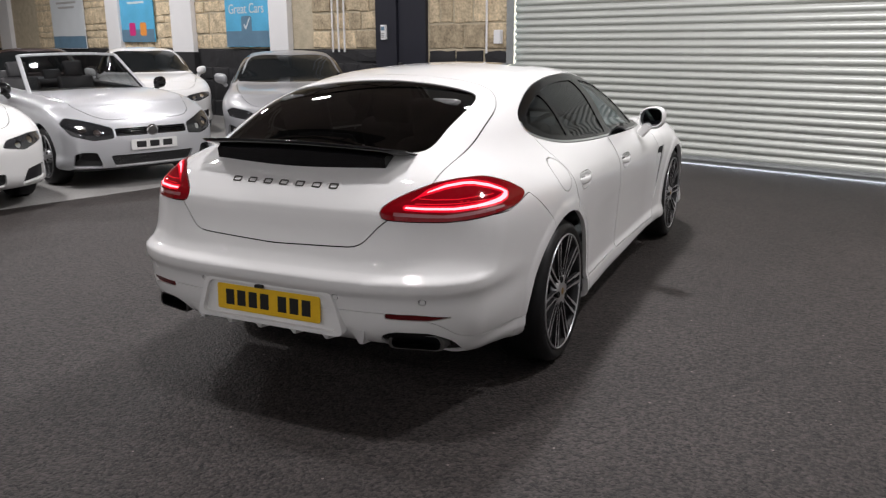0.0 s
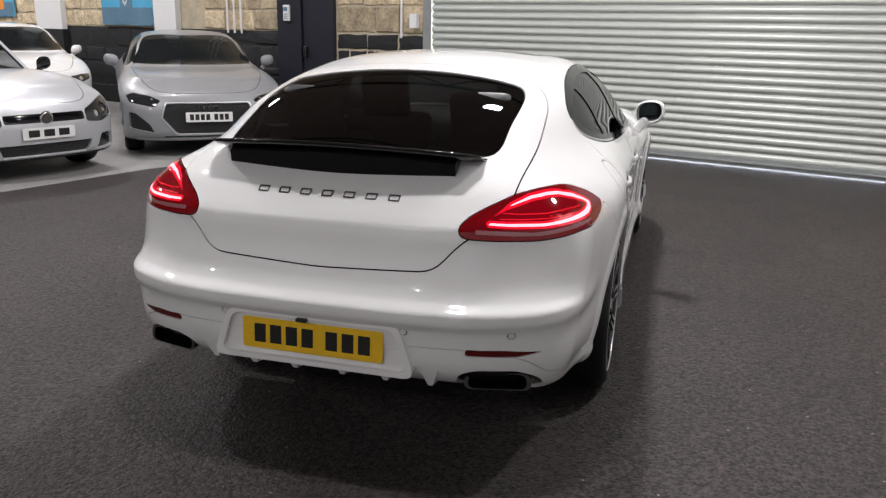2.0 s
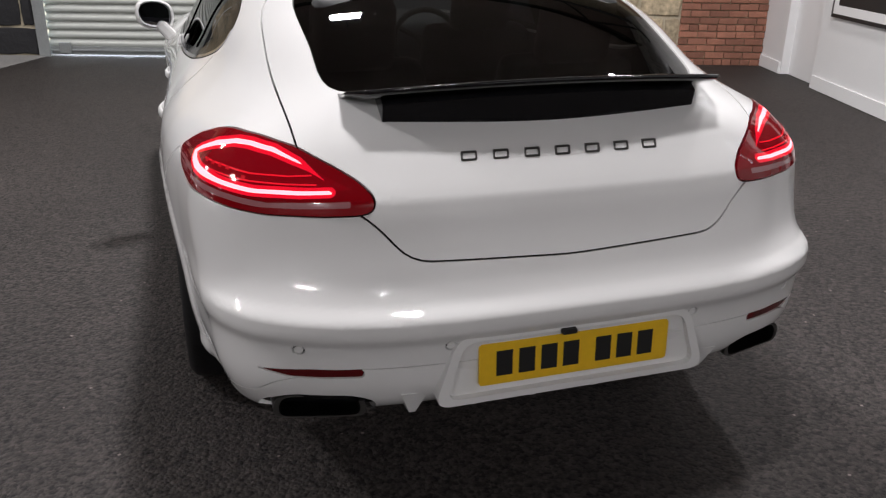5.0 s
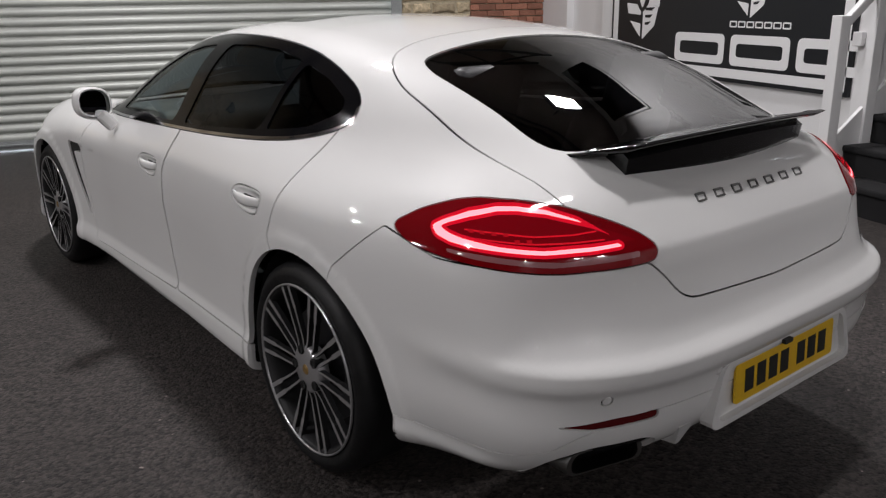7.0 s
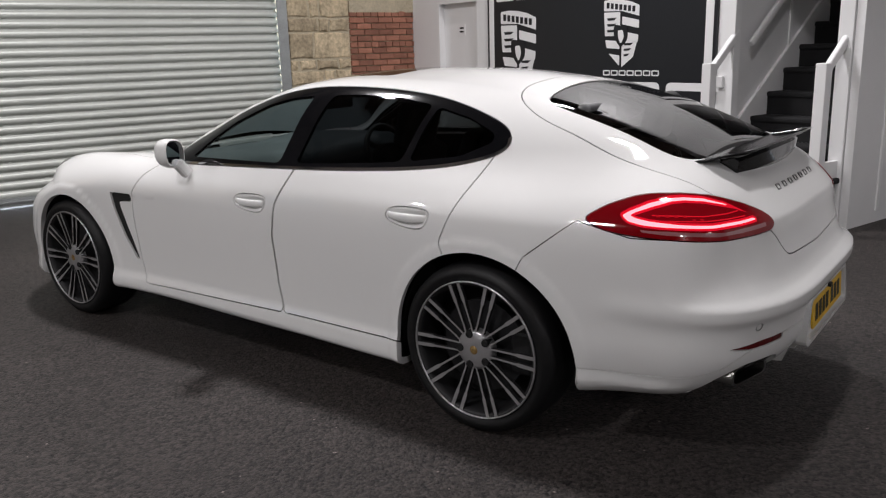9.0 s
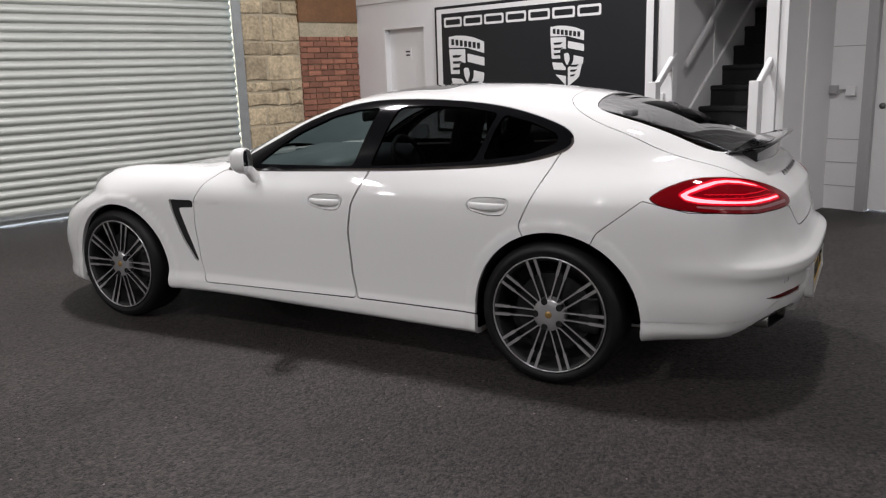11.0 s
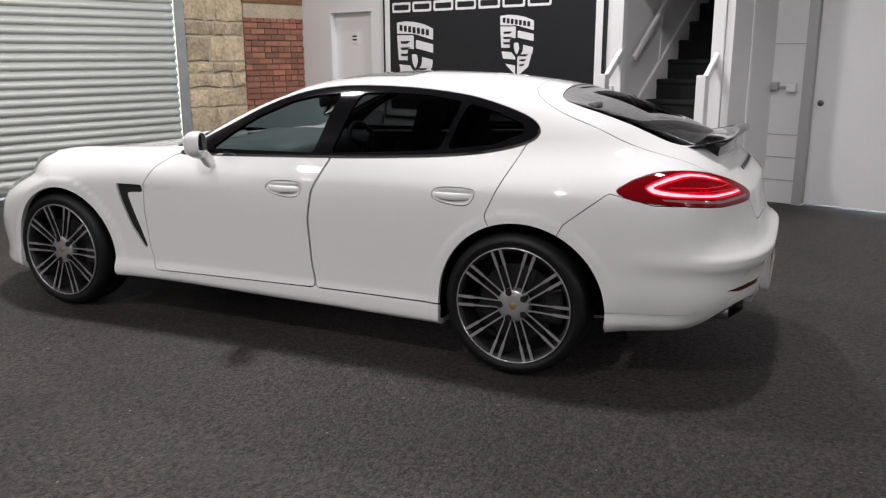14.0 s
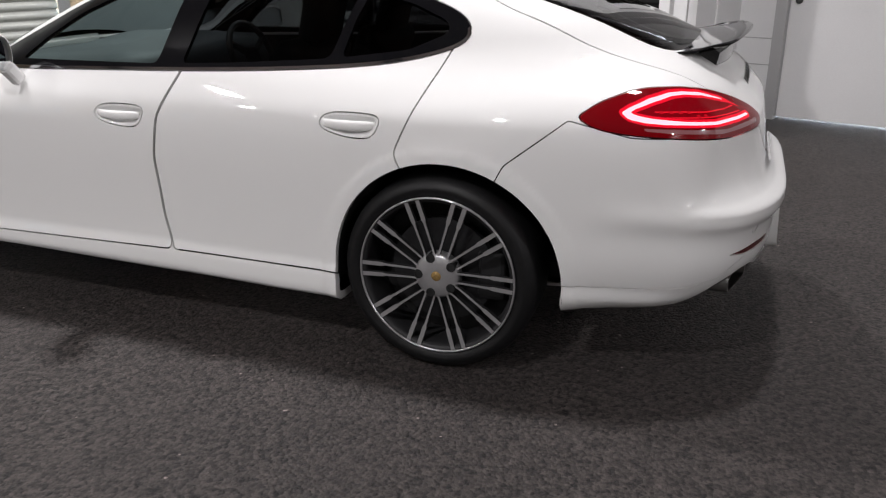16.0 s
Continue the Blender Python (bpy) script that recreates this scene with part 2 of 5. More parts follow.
    if bevel:
        bmesh.ops.bevel(bm, geom=bm.edges[:], offset=bevel, segments=2, affect="EDGES", profile=0.5)
    return bm


def lathe(profile, n=48, axis="x"):
    """Verts and faces of a ring: profile of (radius, offset along axis)."""
    k = len(profile)
    verts, faces = [], []
    for i in range(n):
        a = 2 * math.pi * i / n
        for r, o in profile:
            verts.append((o, r * math.cos(a), r * math.sin(a)))
    for i in range(n):
        j = (i + 1) % n
        for p in range(k - 1):
            faces.append((i * k + p, i * k + p + 1, j * k + p + 1, j * k + p))
    return verts, faces


def empty(name, m=None, label="", category="", group="", kind=""):
    ob = new(name)
    ob.empty_display_size = 0.1
    if m is not None:
        ob.matrix_basis = m
    return tagged(ob, label, category, group, kind)


def curve(*pts):
    """A smooth function through (position, value) pairs, level past its ends."""
    p = np.array(pts, float)
    x, y = p[:, 0], p[:, 1]
    h = np.diff(x)
    d = np.diff(y) / h
    m = np.zeros(len(x))
    m[0], m[-1] = d[0], d[-1]
    for i in range(1, len(x) - 1):
        m[i] = 0 if d[i - 1] * d[i] <= 0 else (h[i] + h[i - 1]) / (h[i] / d[i - 1] + h[i - 1] / d[i])

    q = np.linspace(x[0], x[-1], 6000)
    i = np.clip(np.searchsorted(x, q) - 1, 0, len(x) - 2)
    t = (q - x[i]) / h[i]
    v = (2 * t**3 - 3 * t**2 + 1) * y[i] + (t**3 - 2 * t**2 + t) * h[i] * m[i] + (3 * t**2 - 2 * t**3) * y[i + 1] + (t**3 - t**2) * h[i] * m[i + 1]
    k = 5999 / (x[-1] - x[0])

    def f(u):
        w = np.clip((u - x[0]) * k, 0, 5998.999)
        n = w.astype(np.int32)
        w = w - n
        return v[n] * (1 - w) + v[n + 1] * w

    return f


def smax(a, b, k):
    h = np.maximum(k - np.abs(a - b), 0) / k
    return np.maximum(a, b) + h * h * k / 4


def smin(a, b, k):
    return -smax(-a, -b, k)


def loop(points, n=8):
    """A closed smooth outline through a few points (Catmull-Rom)."""
    p = np.array(points, float)
    out = []
    k = len(p)
    for i in range(k):
        a, b, c, d = p[i - 1], p[i], p[(i + 1) % k], p[(i + 2) % k]
        for t in np.arange(n) / n:
            out.append(0.5 * (2 * b + (c - a) * t + (2 * a - 5 * b + 4 * c - d) * t * t + (3 * b - a - 3 * c + d) * t**3))
    return np.array(out)


def inside(poly, u, v):
    """Signed distance to a closed outline, negative within."""
    u, v = np.asarray(u, float), np.asarray(v, float)
    lo, hi = poly.min(0) - 0.06, poly.max(0) + 0.06
    near = (u > lo[0]) & (u < hi[0]) & (v > lo[1]) & (v < hi[1])
    if not near.all():
        out = np.full(u.shape, 0.06)
        if near.any():
            out[near] = inside(poly, u[near], v[near])
        return out
    best = np.full(u.shape, 1e9)
    odd = np.zeros(u.shape, bool)
    for i in range(len(poly)):
        (ax, ay), (bx, by) = poly[i - 1], poly[i]
        ex, ey = bx - ax, by - ay
        t = np.clip(((u - ax) * ex + (v - ay) * ey) / (ex * ex + ey * ey + 1e-12), 0, 1)
        best = np.minimum(best, (u - ax - t * ex) ** 2 + (v - ay - t * ey) ** 2)
        if ay != by:
            odd ^= ((ay > v) != (by > v)) & (u < (bx - ax) * (v - ay) / (by - ay) + ax)
    return np.where(odd, -1, 1) * np.sqrt(best)


def gradient(F, p, e=0.004):
    g = np.stack([F(*(p + d).T) - F(*(p - d).T) for d in np.eye(3) * e], 1) / (2 * e)
    return g


def surface(F, lo, hi, h, steps=6):
    """Triangles of the surface F = 0 within a box, on a grid of step h."""
    ax = [np.arange(a, b + h, h) for a, b in zip(lo, hi)]
    X, Y, Z = np.meshgrid(*ax, indexing="ij")
    V = F(X.ravel(), Y.ravel(), Z.ravel()).reshape(X.shape)
    S = V < 0
    n = np.array(S.shape) - 1
    acc, cnt = np.zeros((*n, 3)), np.zeros(tuple(n))
    quads = []
    idx = -np.ones(tuple(n), int)
    for d in range(3):
        sl0, sl1 = [slice(None)] * 3, [slice(None)] * 3
        sl0[d], sl1[d] = slice(0, -1), slice(1, None)
        a, b = V[tuple(sl0)], V[tuple(sl1)]
        cr = np.argwhere((a < 0) != (b < 0))
        va, vb = a[tuple(cr.T)], b[tuple(cr.T)]
        t = va / (va - vb)
        pos = cr.astype(float)
        pos[:, d] += t
        o1, o2 = [k for k in range(3) if k != d]
        ring = []
        for s1, s2 in ((0, 0), (1, 0), (1, 1), (0, 1)):
            c = cr.copy()
            c[:, o1] -= s1
            c[:, o2] -= s2
            ok = np.all((c >= 0) & (c < n), 1)
            np.add.at(acc, tuple(c[ok].T), pos[ok])
            np.add.at(cnt, tuple(c[ok].T), 1)
            ring.append(np.where(ok[:, None], c, -1))
        quads.append((ring, (va < 0) ^ (d == 1)))
    live = cnt > 0
    idx[live] = np.arange(live.sum())
    p = acc[live] / cnt[live][:, None] * h + np.array(lo)
    q = []
    for ring, flip in quads:
        r = np.stack([np.where(c[:, 0] >= 0, idx[tuple(np.maximum(c, 0).T)], -1) for c in ring], 1)
        r = np.where(flip[:, None], r, r[:, ::-1])
        q.append(r[np.all(r >= 0, 1)])
    q = np.concatenate(q)
    for _ in range(steps):
        g = gradient(F, p)
        step = (F(*p.T) / np.maximum((g * g).sum(1), 0.05))[:, None] * g
        ln = np.linalg.norm(step, axis=1)[:, None]
        p = p - step * np.minimum(1, 0.5 * h / np.maximum(ln, 1e-9))
    return p, np.concatenate([q[:, :3], q[:, [0, 2, 3]]])


def cut(mesh, g):
    """The part of a mesh (verts, tris) where the field g, given per vertex, is negative, with a clean edge."""
    p, t = mesh
    s = g < 0
    k = s[t].sum(1)
    keep = t[k == 3]
    pts, tris, seen = [], [], {}
    base = len(p)

    def mid(i, j):
        key = (i, j) if i < j else (j, i)
        if key not in seen:
            f = g[i] / (g[i] - g[j])
            seen[key] = base + len(pts)
            pts.append(p[i] + f * (p[j] - p[i]))
        return seen[key]

    for a, b, c in t[(k == 1) | (k == 2)]:
        while not (s[a] != s[b] and s[a] != s[c]):
            a, b, c = b, c, a
        m1, m2 = mid(a, b), mid(a, c)
        if s[a]:
            tris.append((a, m1, m2))
        else:
            tris += [(m1, b, c), (m1, c, m2)]
    v = np.concatenate([p, np.array(pts).reshape(-1, 3)])
    f = np.concatenate([keep, np.array(tris, int).reshape(-1, 3)])
    used = np.unique(f)
    re = np.zeros(len(v), int)
    re[used] = np.arange(len(used))
    return v[used], re[f]


def refine(mesh, near):
    """Halves the edges of the triangles that near marks."""
    p, t = mesh
    f, rest = t[near], t[~near]
    e = np.sort(np.concatenate([f[:, [0, 1]], f[:, [1, 2]], f[:, [2, 0]]]), 1)
    key, inv = np.unique(e[:, 0].astype(np.int64) * len(p) + e[:, 1], return_inverse=True)
    u = np.stack([key // len(p), key % len(p)], 1)
    m = inv.ravel().reshape(3, -1) + len(p)
    p = np.concatenate([p, (p[u[:, 0]] + p[u[:, 1]]) / 2])
    a, b, c = f.T
    new_t = [np.stack(q, 1) for q in ((a, m[0], m[2]), (m[0], b, m[1]), (m[2], m[1], c), (m[0], m[1], m[2]))]
    return p, np.concatenate([rest, *new_t])


def split(mesh, g, gap=0.004, fine=1):
    """Cuts a mesh along g = 0 into what lies within and the rest, with a gap between."""
    for k in range(fine):
        v = np.abs(g(mesh[0]))[mesh[1]].min(1)
        mesh = refine(mesh, v < 0.024 / (k + 1))
    v = g(mesh[0])
    return cut(mesh, v + gap / 2), cut(mesh, gap / 2 - v)


def panel(name, mesh, F, material, parent=None, label="", depth=0.012, lift=0.0):
    """A body panel with an edge turned inwards all round."""
    p, t = mesh
    if len(t) == 0:
        return None
    n = gradient(F, p)
    n /= np.maximum(np.linalg.norm(n, axis=1), 1e-9)[:, None]
    p = p + lift * n
    verts, faces, norms = p, t, n
    if depth:
        e = np.concatenate([t[:, [0, 1]], t[:, [1, 2]], t[:, [2, 0]]])
        key = np.sort(e, 1)
        _, inv, num = np.unique(key[:, 0].astype(np.int64) * len(p) + key[:, 1], return_inverse=True, return_counts=True)
        rim = e[num[inv.ravel()] == 1]
        k = len(p)
        verts = np.concatenate([p, p[rim[:, 0]], p[rim[:, 1]], p[rim[:, 0]] - depth * n[rim[:, 0]], p[rim[:, 1]] - depth * n[rim[:, 1]]])
        m = len(rim)
        i = np.arange(m) + k
        side = np.cross(p[rim[:, 1]] - p[rim[:, 0]], n[rim[:, 0]])
        side /= np.maximum(np.linalg.norm(side, axis=1), 1e-9)[:, None]
        norms = np.concatenate([n, side, side, side, side])
        faces = np.concatenate([t, np.stack([i + m, i, i + 2 * m], 1), np.stack([i + m, i + 2 * m, i + 3 * m], 1)])
    return mesh_ob(name, verts, faces, material, parent, label, True, norms)

# ---- the white saloon: body shape ----
TURN = 17.5


def body_field(P):
    """The closed outer shape of a car: lower body and cabin, smoothly joined. y forward, rear axle at 0."""

    def F(x, y, z):
        a = np.sqrt(x * x + 4e-4)
        flare = sum(0.5 - 0.5 * np.tanh((np.hypot(y - yc, z - 0.352) - 0.452) / 0.010) for yc in P["arches"])
        side = a - (P["width"](y) + 0.007 * flare + P["crease"](y) * np.tanh((z - 0.790) / 0.008) - P["tuck"](z) - P["skirt"](y) * np.exp(-(((z - 0.25) / 0.07) ** 2)) - P["under"](y) * np.clip(0.5 - z, 0, 1) ** 2 + P["ridge"](y) * np.exp(-(((z - 0.612) / 0.045) ** 2)))
        ends = np.maximum(P["rear"](z) + P["rear_bow"] * a ** P["rear_pow"] - y, y - P["front"](z) + P["front_bow"] * a ** P["front_pow"])
        low = smax(side, ends, P["corner"])
        top = (z - (P["deck"](y) - P["crown"](y) * a * a + P["wing"](y) * np.exp(-(((a - P["wing_x"]) / 0.15) ** 2)))) * 0.95
        low = smax(low, top, P["shoulder"])
        low = smax(low, P["floor"](y) - z, 0.05)
        roof = (z - P["roof"](y) + P["roof_crown"](y) * a * a) * P["slope"](y)
        lean = 0.5 * (z - 0.99 + np.sqrt((z - 0.99) ** 2 + 0.0012))
        cab = smax(roof, (a - P["cabin"](y) + P["tumble"](y) * lean) * 0.92, P["rail"])
        cab = smax(smax(cab, 0.72 - z, 0.05), ends + 0.02, 0.06)
        return smin(low, cab, P["blend"])

    return F


saloon = dict(
    width=curve((-1.1, 0.83), (-0.8, 0.875), (-0.5, 0.917), (-0.2, 0.955), (0.0, 0.963), (0.5, 0.95), (1.1, 0.932), (1.9, 0.932), (2.6, 0.95), (2.92, 0.955), (3.3, 0.94), (3.6, 0.90), (3.9, 0.84)),
    tuck=curve((0.15, 0.06), (0.24, 0.0), (0.30, 0.002), (0.36, 0.018), (0.5, 0.014), (0.66, 0.004), (0.78, 0.0), (0.88, 0.008), (0.98, 0.04), (1.05, 0.08)),
    rear=curve((0.2, -0.88), (0.30, -0.97), (0.36, -1.03), (0.45, -1.078), (0.56, -1.094), (0.60, -1.114), (0.628, -1.112), (0.66, -1.066), (0.70, -1.036), (0.75, -1.019), (0.80, -1.008), (0.87, -0.996), (0.893, -0.991), (0.905, -0.983), (0.95, -0.947), (1.0, -0.91), (1.06, -0.85), (1.2, -0.7)),
    skirt=curve((-1.1, 0.024), (-0.6, 0.018), (-0.25, 0.008), (0.0, 0.0), (4.0, 0.0)),
    under=curve((-1.1, 1.6), (-0.6, 1.2), (-0.4, 0.6), (0.0, 0.0), (4.0, 0.0)), ridge=curve((-1.1, 0.016), (-0.7, 0.012), (-0.45, 0.0), (4.0, 0.0)),
    rear_bow=0.40, rear_pow=4.1, arches=(-0.025, 2.865), crease=curve((1.4, 0.0), (1.7, 0.0012), (2.2, 0.0035), (2.3, 0.003), (2.45, 0.0), (2.6, 0.0)),
    front=curve((0.15, 3.78), (0.24, 3.86), (0.3, 3.845), (0.45, 3.87), (0.6, 3.83), (0.7, 3.74), (0.8, 3.55)),
    front_bow=0.62, front_pow=3.2,
    corner=0.10,
    deck=curve((-1.1, 0.99), (-0.95, 1.02), (-0.7, 1.055), (-0.3, 1.08), (0.1, 1.065), (0.6, 1.035), (1.2, 1.005), (1.8, 0.985), (2.3, 0.985), (2.8, 0.945), (3.3, 0.865), (3.7, 0.73), (3.9, 0.62)),
    crown=curve((-1.1, 0.10), (-0.5, 0.10), (0.3, 0.05), (1.5, 0.03), (2.3, 0.05), (3.3, 0.08), (3.9, 0.15)),
    wing=curve((-1.1, 0.012), (-0.7, 0.02), (-0.3, 0.008), (0.1, 0.0), (1.9, 0.0), (2.5, 0.03), (3.0, 0.065), (3.3, 0.065), (3.6, 0.03), (3.9, 0.0)), wing_x=0.72,
    shoulder=0.16,
    floor=curve((-1.1, 0.375), (-0.95, 0.335), (-0.75, 0.275), (-0.45, 0.25), (0.4, 0.205), (2.4, 0.235), (3.3, 0.20), (3.9, 0.19)),
    roof=curve((-1.15, 0.90), (-0.85, 1.06), (-0.55, 1.20), (-0.25, 1.305), (0.1, 1.375), (0.5, 1.412), (0.9, 1.42), (1.25, 1.395), (1.5, 1.335), (1.8, 1.215), (2.1, 1.08), (2.45, 0.92), (2.8, 0.76)),
    roof_crown=curve((-0.9, 0.16), (0.0, 0.16), (0.9, 0.13), (2.2, 0.13)),
    slope=curve((-0.9, 0.88), (-0.2, 0.95), (0.8, 1.0), (1.3, 0.97), (1.9, 0.9), (2.4, 0.9)),
    cabin=curve((-1.0, 0.56), (-0.6, 0.68), (-0.2, 0.79), (0.3, 0.85), (0.9, 0.868), (1.6, 0.85), (2.0, 0.82), (2.5, 0.74)),
    tumble=curve((-0.6, 0.42), (0.2, 0.52), (1.0, 0.52), (2.0, 0.50)),
    rail=0.16, blend=0.09)


def diag(p):
    """A coordinate that runs round the rear corner, from the middle of the tail to the flank."""
    return (np.abs(p[:, 0]) + p[:, 1]) * 0.7071


def fillet(points, r=0.03, n=4):
    """A closed outline of straight runs with rounded corners."""
    p = [np.array(q, float) for q in points]
    out = []
    for i in range(len(p)):
        a, b, c = p[i - 1], p[i], p[(i + 1) % len(p)]
        u, v = a - b, c - b
        ru, rv = min(r, np.linalg.norm(u) * 0.45), min(r, np.linalg.norm(v) * 0.45)
        s, e = b + u / np.linalg.norm(u) * ru, b + v / np.linalg.norm(v) * rv
        for t in np.arange(n + 1) / n:
            out.append((1 - t) ** 2 * s + 2 * t * (1 - t) * b + t * t * e)
    return np.array(out)


def slab(name, outline, to_world, depth, material, parent=None, label="", bevel=0.0):
    """A flat plate of a given outline; to_world maps (u, v, d) to a place."""
    bm = bmesh.new()
    f = bm.faces.new([bm.verts.new(to_world(u, v, 0)) for u, v in outline])
    g = bm.faces.new([bm.verts.new(to_world(u, v, depth)) for u, v in outline])
    n = len(outline)
    a, b = f.verts[:], g.verts[:]
    for i in range(n):
        bm.faces.new((a[i], a[(i + 1) % n], b[(i + 1) % n], b[i]))
    if bevel:
        bmesh.ops.bevel(bm, geom=[e for e in g.edges], offset=bevel, segments=2, affect="EDGES", profile=0.5)
    return part(name, bm, material, parent, label)


def ring_slab(name, outer, inner, to_world, depth, material, parent=None, label=""):
    """A flat frame between two outlines of the same number of points."""
    bm = bmesh.new()
    n = len(outer)
    rows = [[bm.verts.new(to_world(u, v, d)) for u, v in o] for o, d in ((outer, 0), (outer, depth), (inner, depth), (inner, 0))]
    for r in range(3):
        for i in range(n):
            j = (i + 1) % n
            bm.faces.new((rows[r][i], rows[r][j], rows[r + 1][j], rows[r + 1][i]))
    return part(name, bm, material, parent, label)


def wheel_set(car, places, r, rim, width, spokes, twin, spoke_mat, lug_n=5, cap_mat=M_GREYPANEL, n=56):
    """Wheels: the first is built whole, the rest share its meshes. places: (x, y, turned) of each hub face."""
    w = width
    tyre_prof = [(rim - 0.012, -w + 0.02), (rim + 0.01, -w), (r - 0.035, -w - 0.004), (r - 0.008, -w + 0.02), (r, -w + 0.05), (r, -0.05), (r - 0.008, -0.02), (r - 0.035, 0.0), (rim + 0.02, 0.0), (rim, -0.008), (rim - 0.012, -0.02)]
    barrel = [(rim - 0.02, -w + 0.02), (rim - 0.03, -0.08), (rim - 0.026, -0.035), (rim - 0.022, -0.012), (rim - 0.012, -0.005), (rim - 0.001, -0.006)]
    made = None
    for x, y, sx in places:
        m = Matrix.Translation((x, y, r)) @ (Matrix.Identity(4) if sx > 0 else Matrix.Rotation(math.pi, 4, "Z"))
        if made is None:
            v, f = lathe(barrel, n)
            hub = mesh_ob("wheel", v, f, M_BLACKMAT, car, "alloy wheel", True)
            hub.matrix_basis = m
            v, f = lathe(tyre_prof, n)
            mesh_ob("tyre", v, f, M_RUBBER, hub, "black low-profile tyre", True)
            v, f = lathe([(rim - 0.010, -0.006), (rim - 0.009, 0.0), (rim - 0.004, 0.0), (rim - 0.003, -0.006)], n)
            mesh_ob("rim_lip", v, f, M_ALLOY, hub, "bright machined rim lip", True)
            v, f = lathe([(0.0, -0.11), (rim * 0.66, -0.11), (rim * 0.66, -0.085), (0.06, -0.085)], 32)
            mesh_ob("brake_disc", v, f, M_DISC, hub, "grey steel brake disc")
            # Added near-black disc in place of the shade behind the spokes
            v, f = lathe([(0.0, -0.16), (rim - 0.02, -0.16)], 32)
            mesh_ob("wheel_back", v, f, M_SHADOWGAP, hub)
            bm = bmesh.new()
            box_bm(-0.12, -0.07, rim * 0.45, rim * 0.8, -0.09, 0.09, 0.015, 2, bm)
            part("brake_caliper", bm, M_BLACKMAT, hub)
            v, f = lathe([(0.0, -0.010), (0.035, -0.010), (0.070, -0.012), (0.080, -0.017), (0.083, -0.05)], 32)
            mesh_ob("hub_centre", v, f, spoke_mat, hub, smooth=True)
            v, f = lathe([(0.0, -0.0075), (0.015, -0.0075), (0.0185, -0.0105)], 24)
            mesh_ob("centre_cap", v, f, cap_mat, hub, "round centre cap", True)
            r0, r1 = 0.045, rim - 0.012
            verts = []
            for rr, hw, dx in ((r0, 0.0036, -0.012), (r0 + 0.055, 0.0036, -0.016), (r1 * 0.70, 0.0044, -0.011), (r1 * 0.74, 0.0076, -0.010), (r1, 0.0074, -0.004)):
                hw = hw if twin else hw * 2.6
                verts += [(dx - 0.018, rr, -hw * 0.9), (dx, rr, -hw), (dx, rr, hw), (dx - 0.018, rr, hw * 0.9)]
            faces = [(4 * k + i, 4 * k + (i + 1) % 4, 4 * k + 4 + (i + 1) % 4, 4 * k + 4 + i) for k in range(4) for i in range(4)] + [(3, 2, 1, 0), (16, 17, 18, 19)]
            sp0 = None
            for i in range(spokes):
                for q in ((-1, 1) if twin else (0,)):
                    a = 2 * math.pi * i / spokes
                    mm = Matrix.Rotation(a, 4, "X") @ Matrix.Rotation(q * 0.022, 4, "X") @ Matrix.Translation((0, 0, q * 0.0150))
                    if sp0 is None:
                        sp0 = mesh_ob("spoke", verts, faces, spoke_mat, hub, "machined alloy spoke with dark sides")
                        sp0.data.materials.append(M_BLACKMAT)
                        for k, pg in enumerate(sp0.data.polygons):
                            pg.material_index = 0 if k % 4 == 1 and k < 16 else 1
                        s = sp0
                    else:
                        s = sp0.copy()
                        scene.collection.objects.link(s)
                    s.matrix_basis = mm
            v, f = lathe([(0.0, -0.009), (0.008, -0.009), (0.009, -0.006), (0.0150, -0.006), (0.0165, -0.010), (0.0165, -0.05)], 12)
            b0 = None
            for i in range(lug_n):
                a = 2 * math.pi * (i + 0.5) / lug_n
                if b0 is None:
                    b0 = mesh_ob("wheel_bolt", v, f, M_SHADOWGAP, hub)
                    o = b0
                else:
                    o = b0.copy()
                    scene.collection.objects.link(o)
                o.location = (0.0, 0.066 * math.cos(a), 0.066 * math.sin(a))
            made = hub
        else:
            parts = [made, *made.children]
            top = made.copy()
            scene.collection.objects.link(top)
            top.matrix_basis = m
            for o in parts[1:]:
                c = o.copy()
                scene.collection.objects.link(c)
                c.parent = top


def plate_bars(parent, to_world, w, h, face, ink, groups=(4, 3)):
    """A number plate with plain dark bars for its characters."""
    pl = slab("number_plate", fillet([(-w / 2, -h / 2), (w / 2, -h / 2), (w / 2, h / 2), (-w / 2, h / 2)], 0.012), to_world, 0.006, face, parent, "number plate with plain dark bars")
    n = sum(groups) + (len(groups) - 1) * 0.5
    step = w * 0.86 / n
    u = -w * 0.43
    for gi, g in enumerate(groups):
        for _ in range(g):
            slab("character_bar", [(u + step * 0.14, -h * 0.3), (u + step * 0.86, -h * 0.3), (u + step * 0.86, h * 0.3), (u + step * 0.14, h * 0.3)], lambda a, b, d: to_world(a, b, d + 0.006), 0.001, ink, pl)
            u += step
        u += step * 0.5
    return pl


def seat(car, x, y, m, back=0.62):
    bm = bmesh.new()
    box_bm(x - 0.25, x + 0.25, y - 0.25, y + 0.27, 0.40, 0.58, 0.05, 3, bm)
    s = part("seat", bm, m, car, "dark leather seat", True)
    bm = beam_bm((x, y - 0.22, 0.52), (x, y - 0.44, 0.52 + back - 0.1), 0.48, 0.14, 0.05)
    part("seat_back", bm, m, s, "", True)
    bm = beam_bm((x, y - 0.44, 0.52 + back - 0.12), (x, y - 0.50, 0.52 + back + 0.1), 0.26, 0.09, 0.035)
    part("headrest", bm, m, s, "", True)


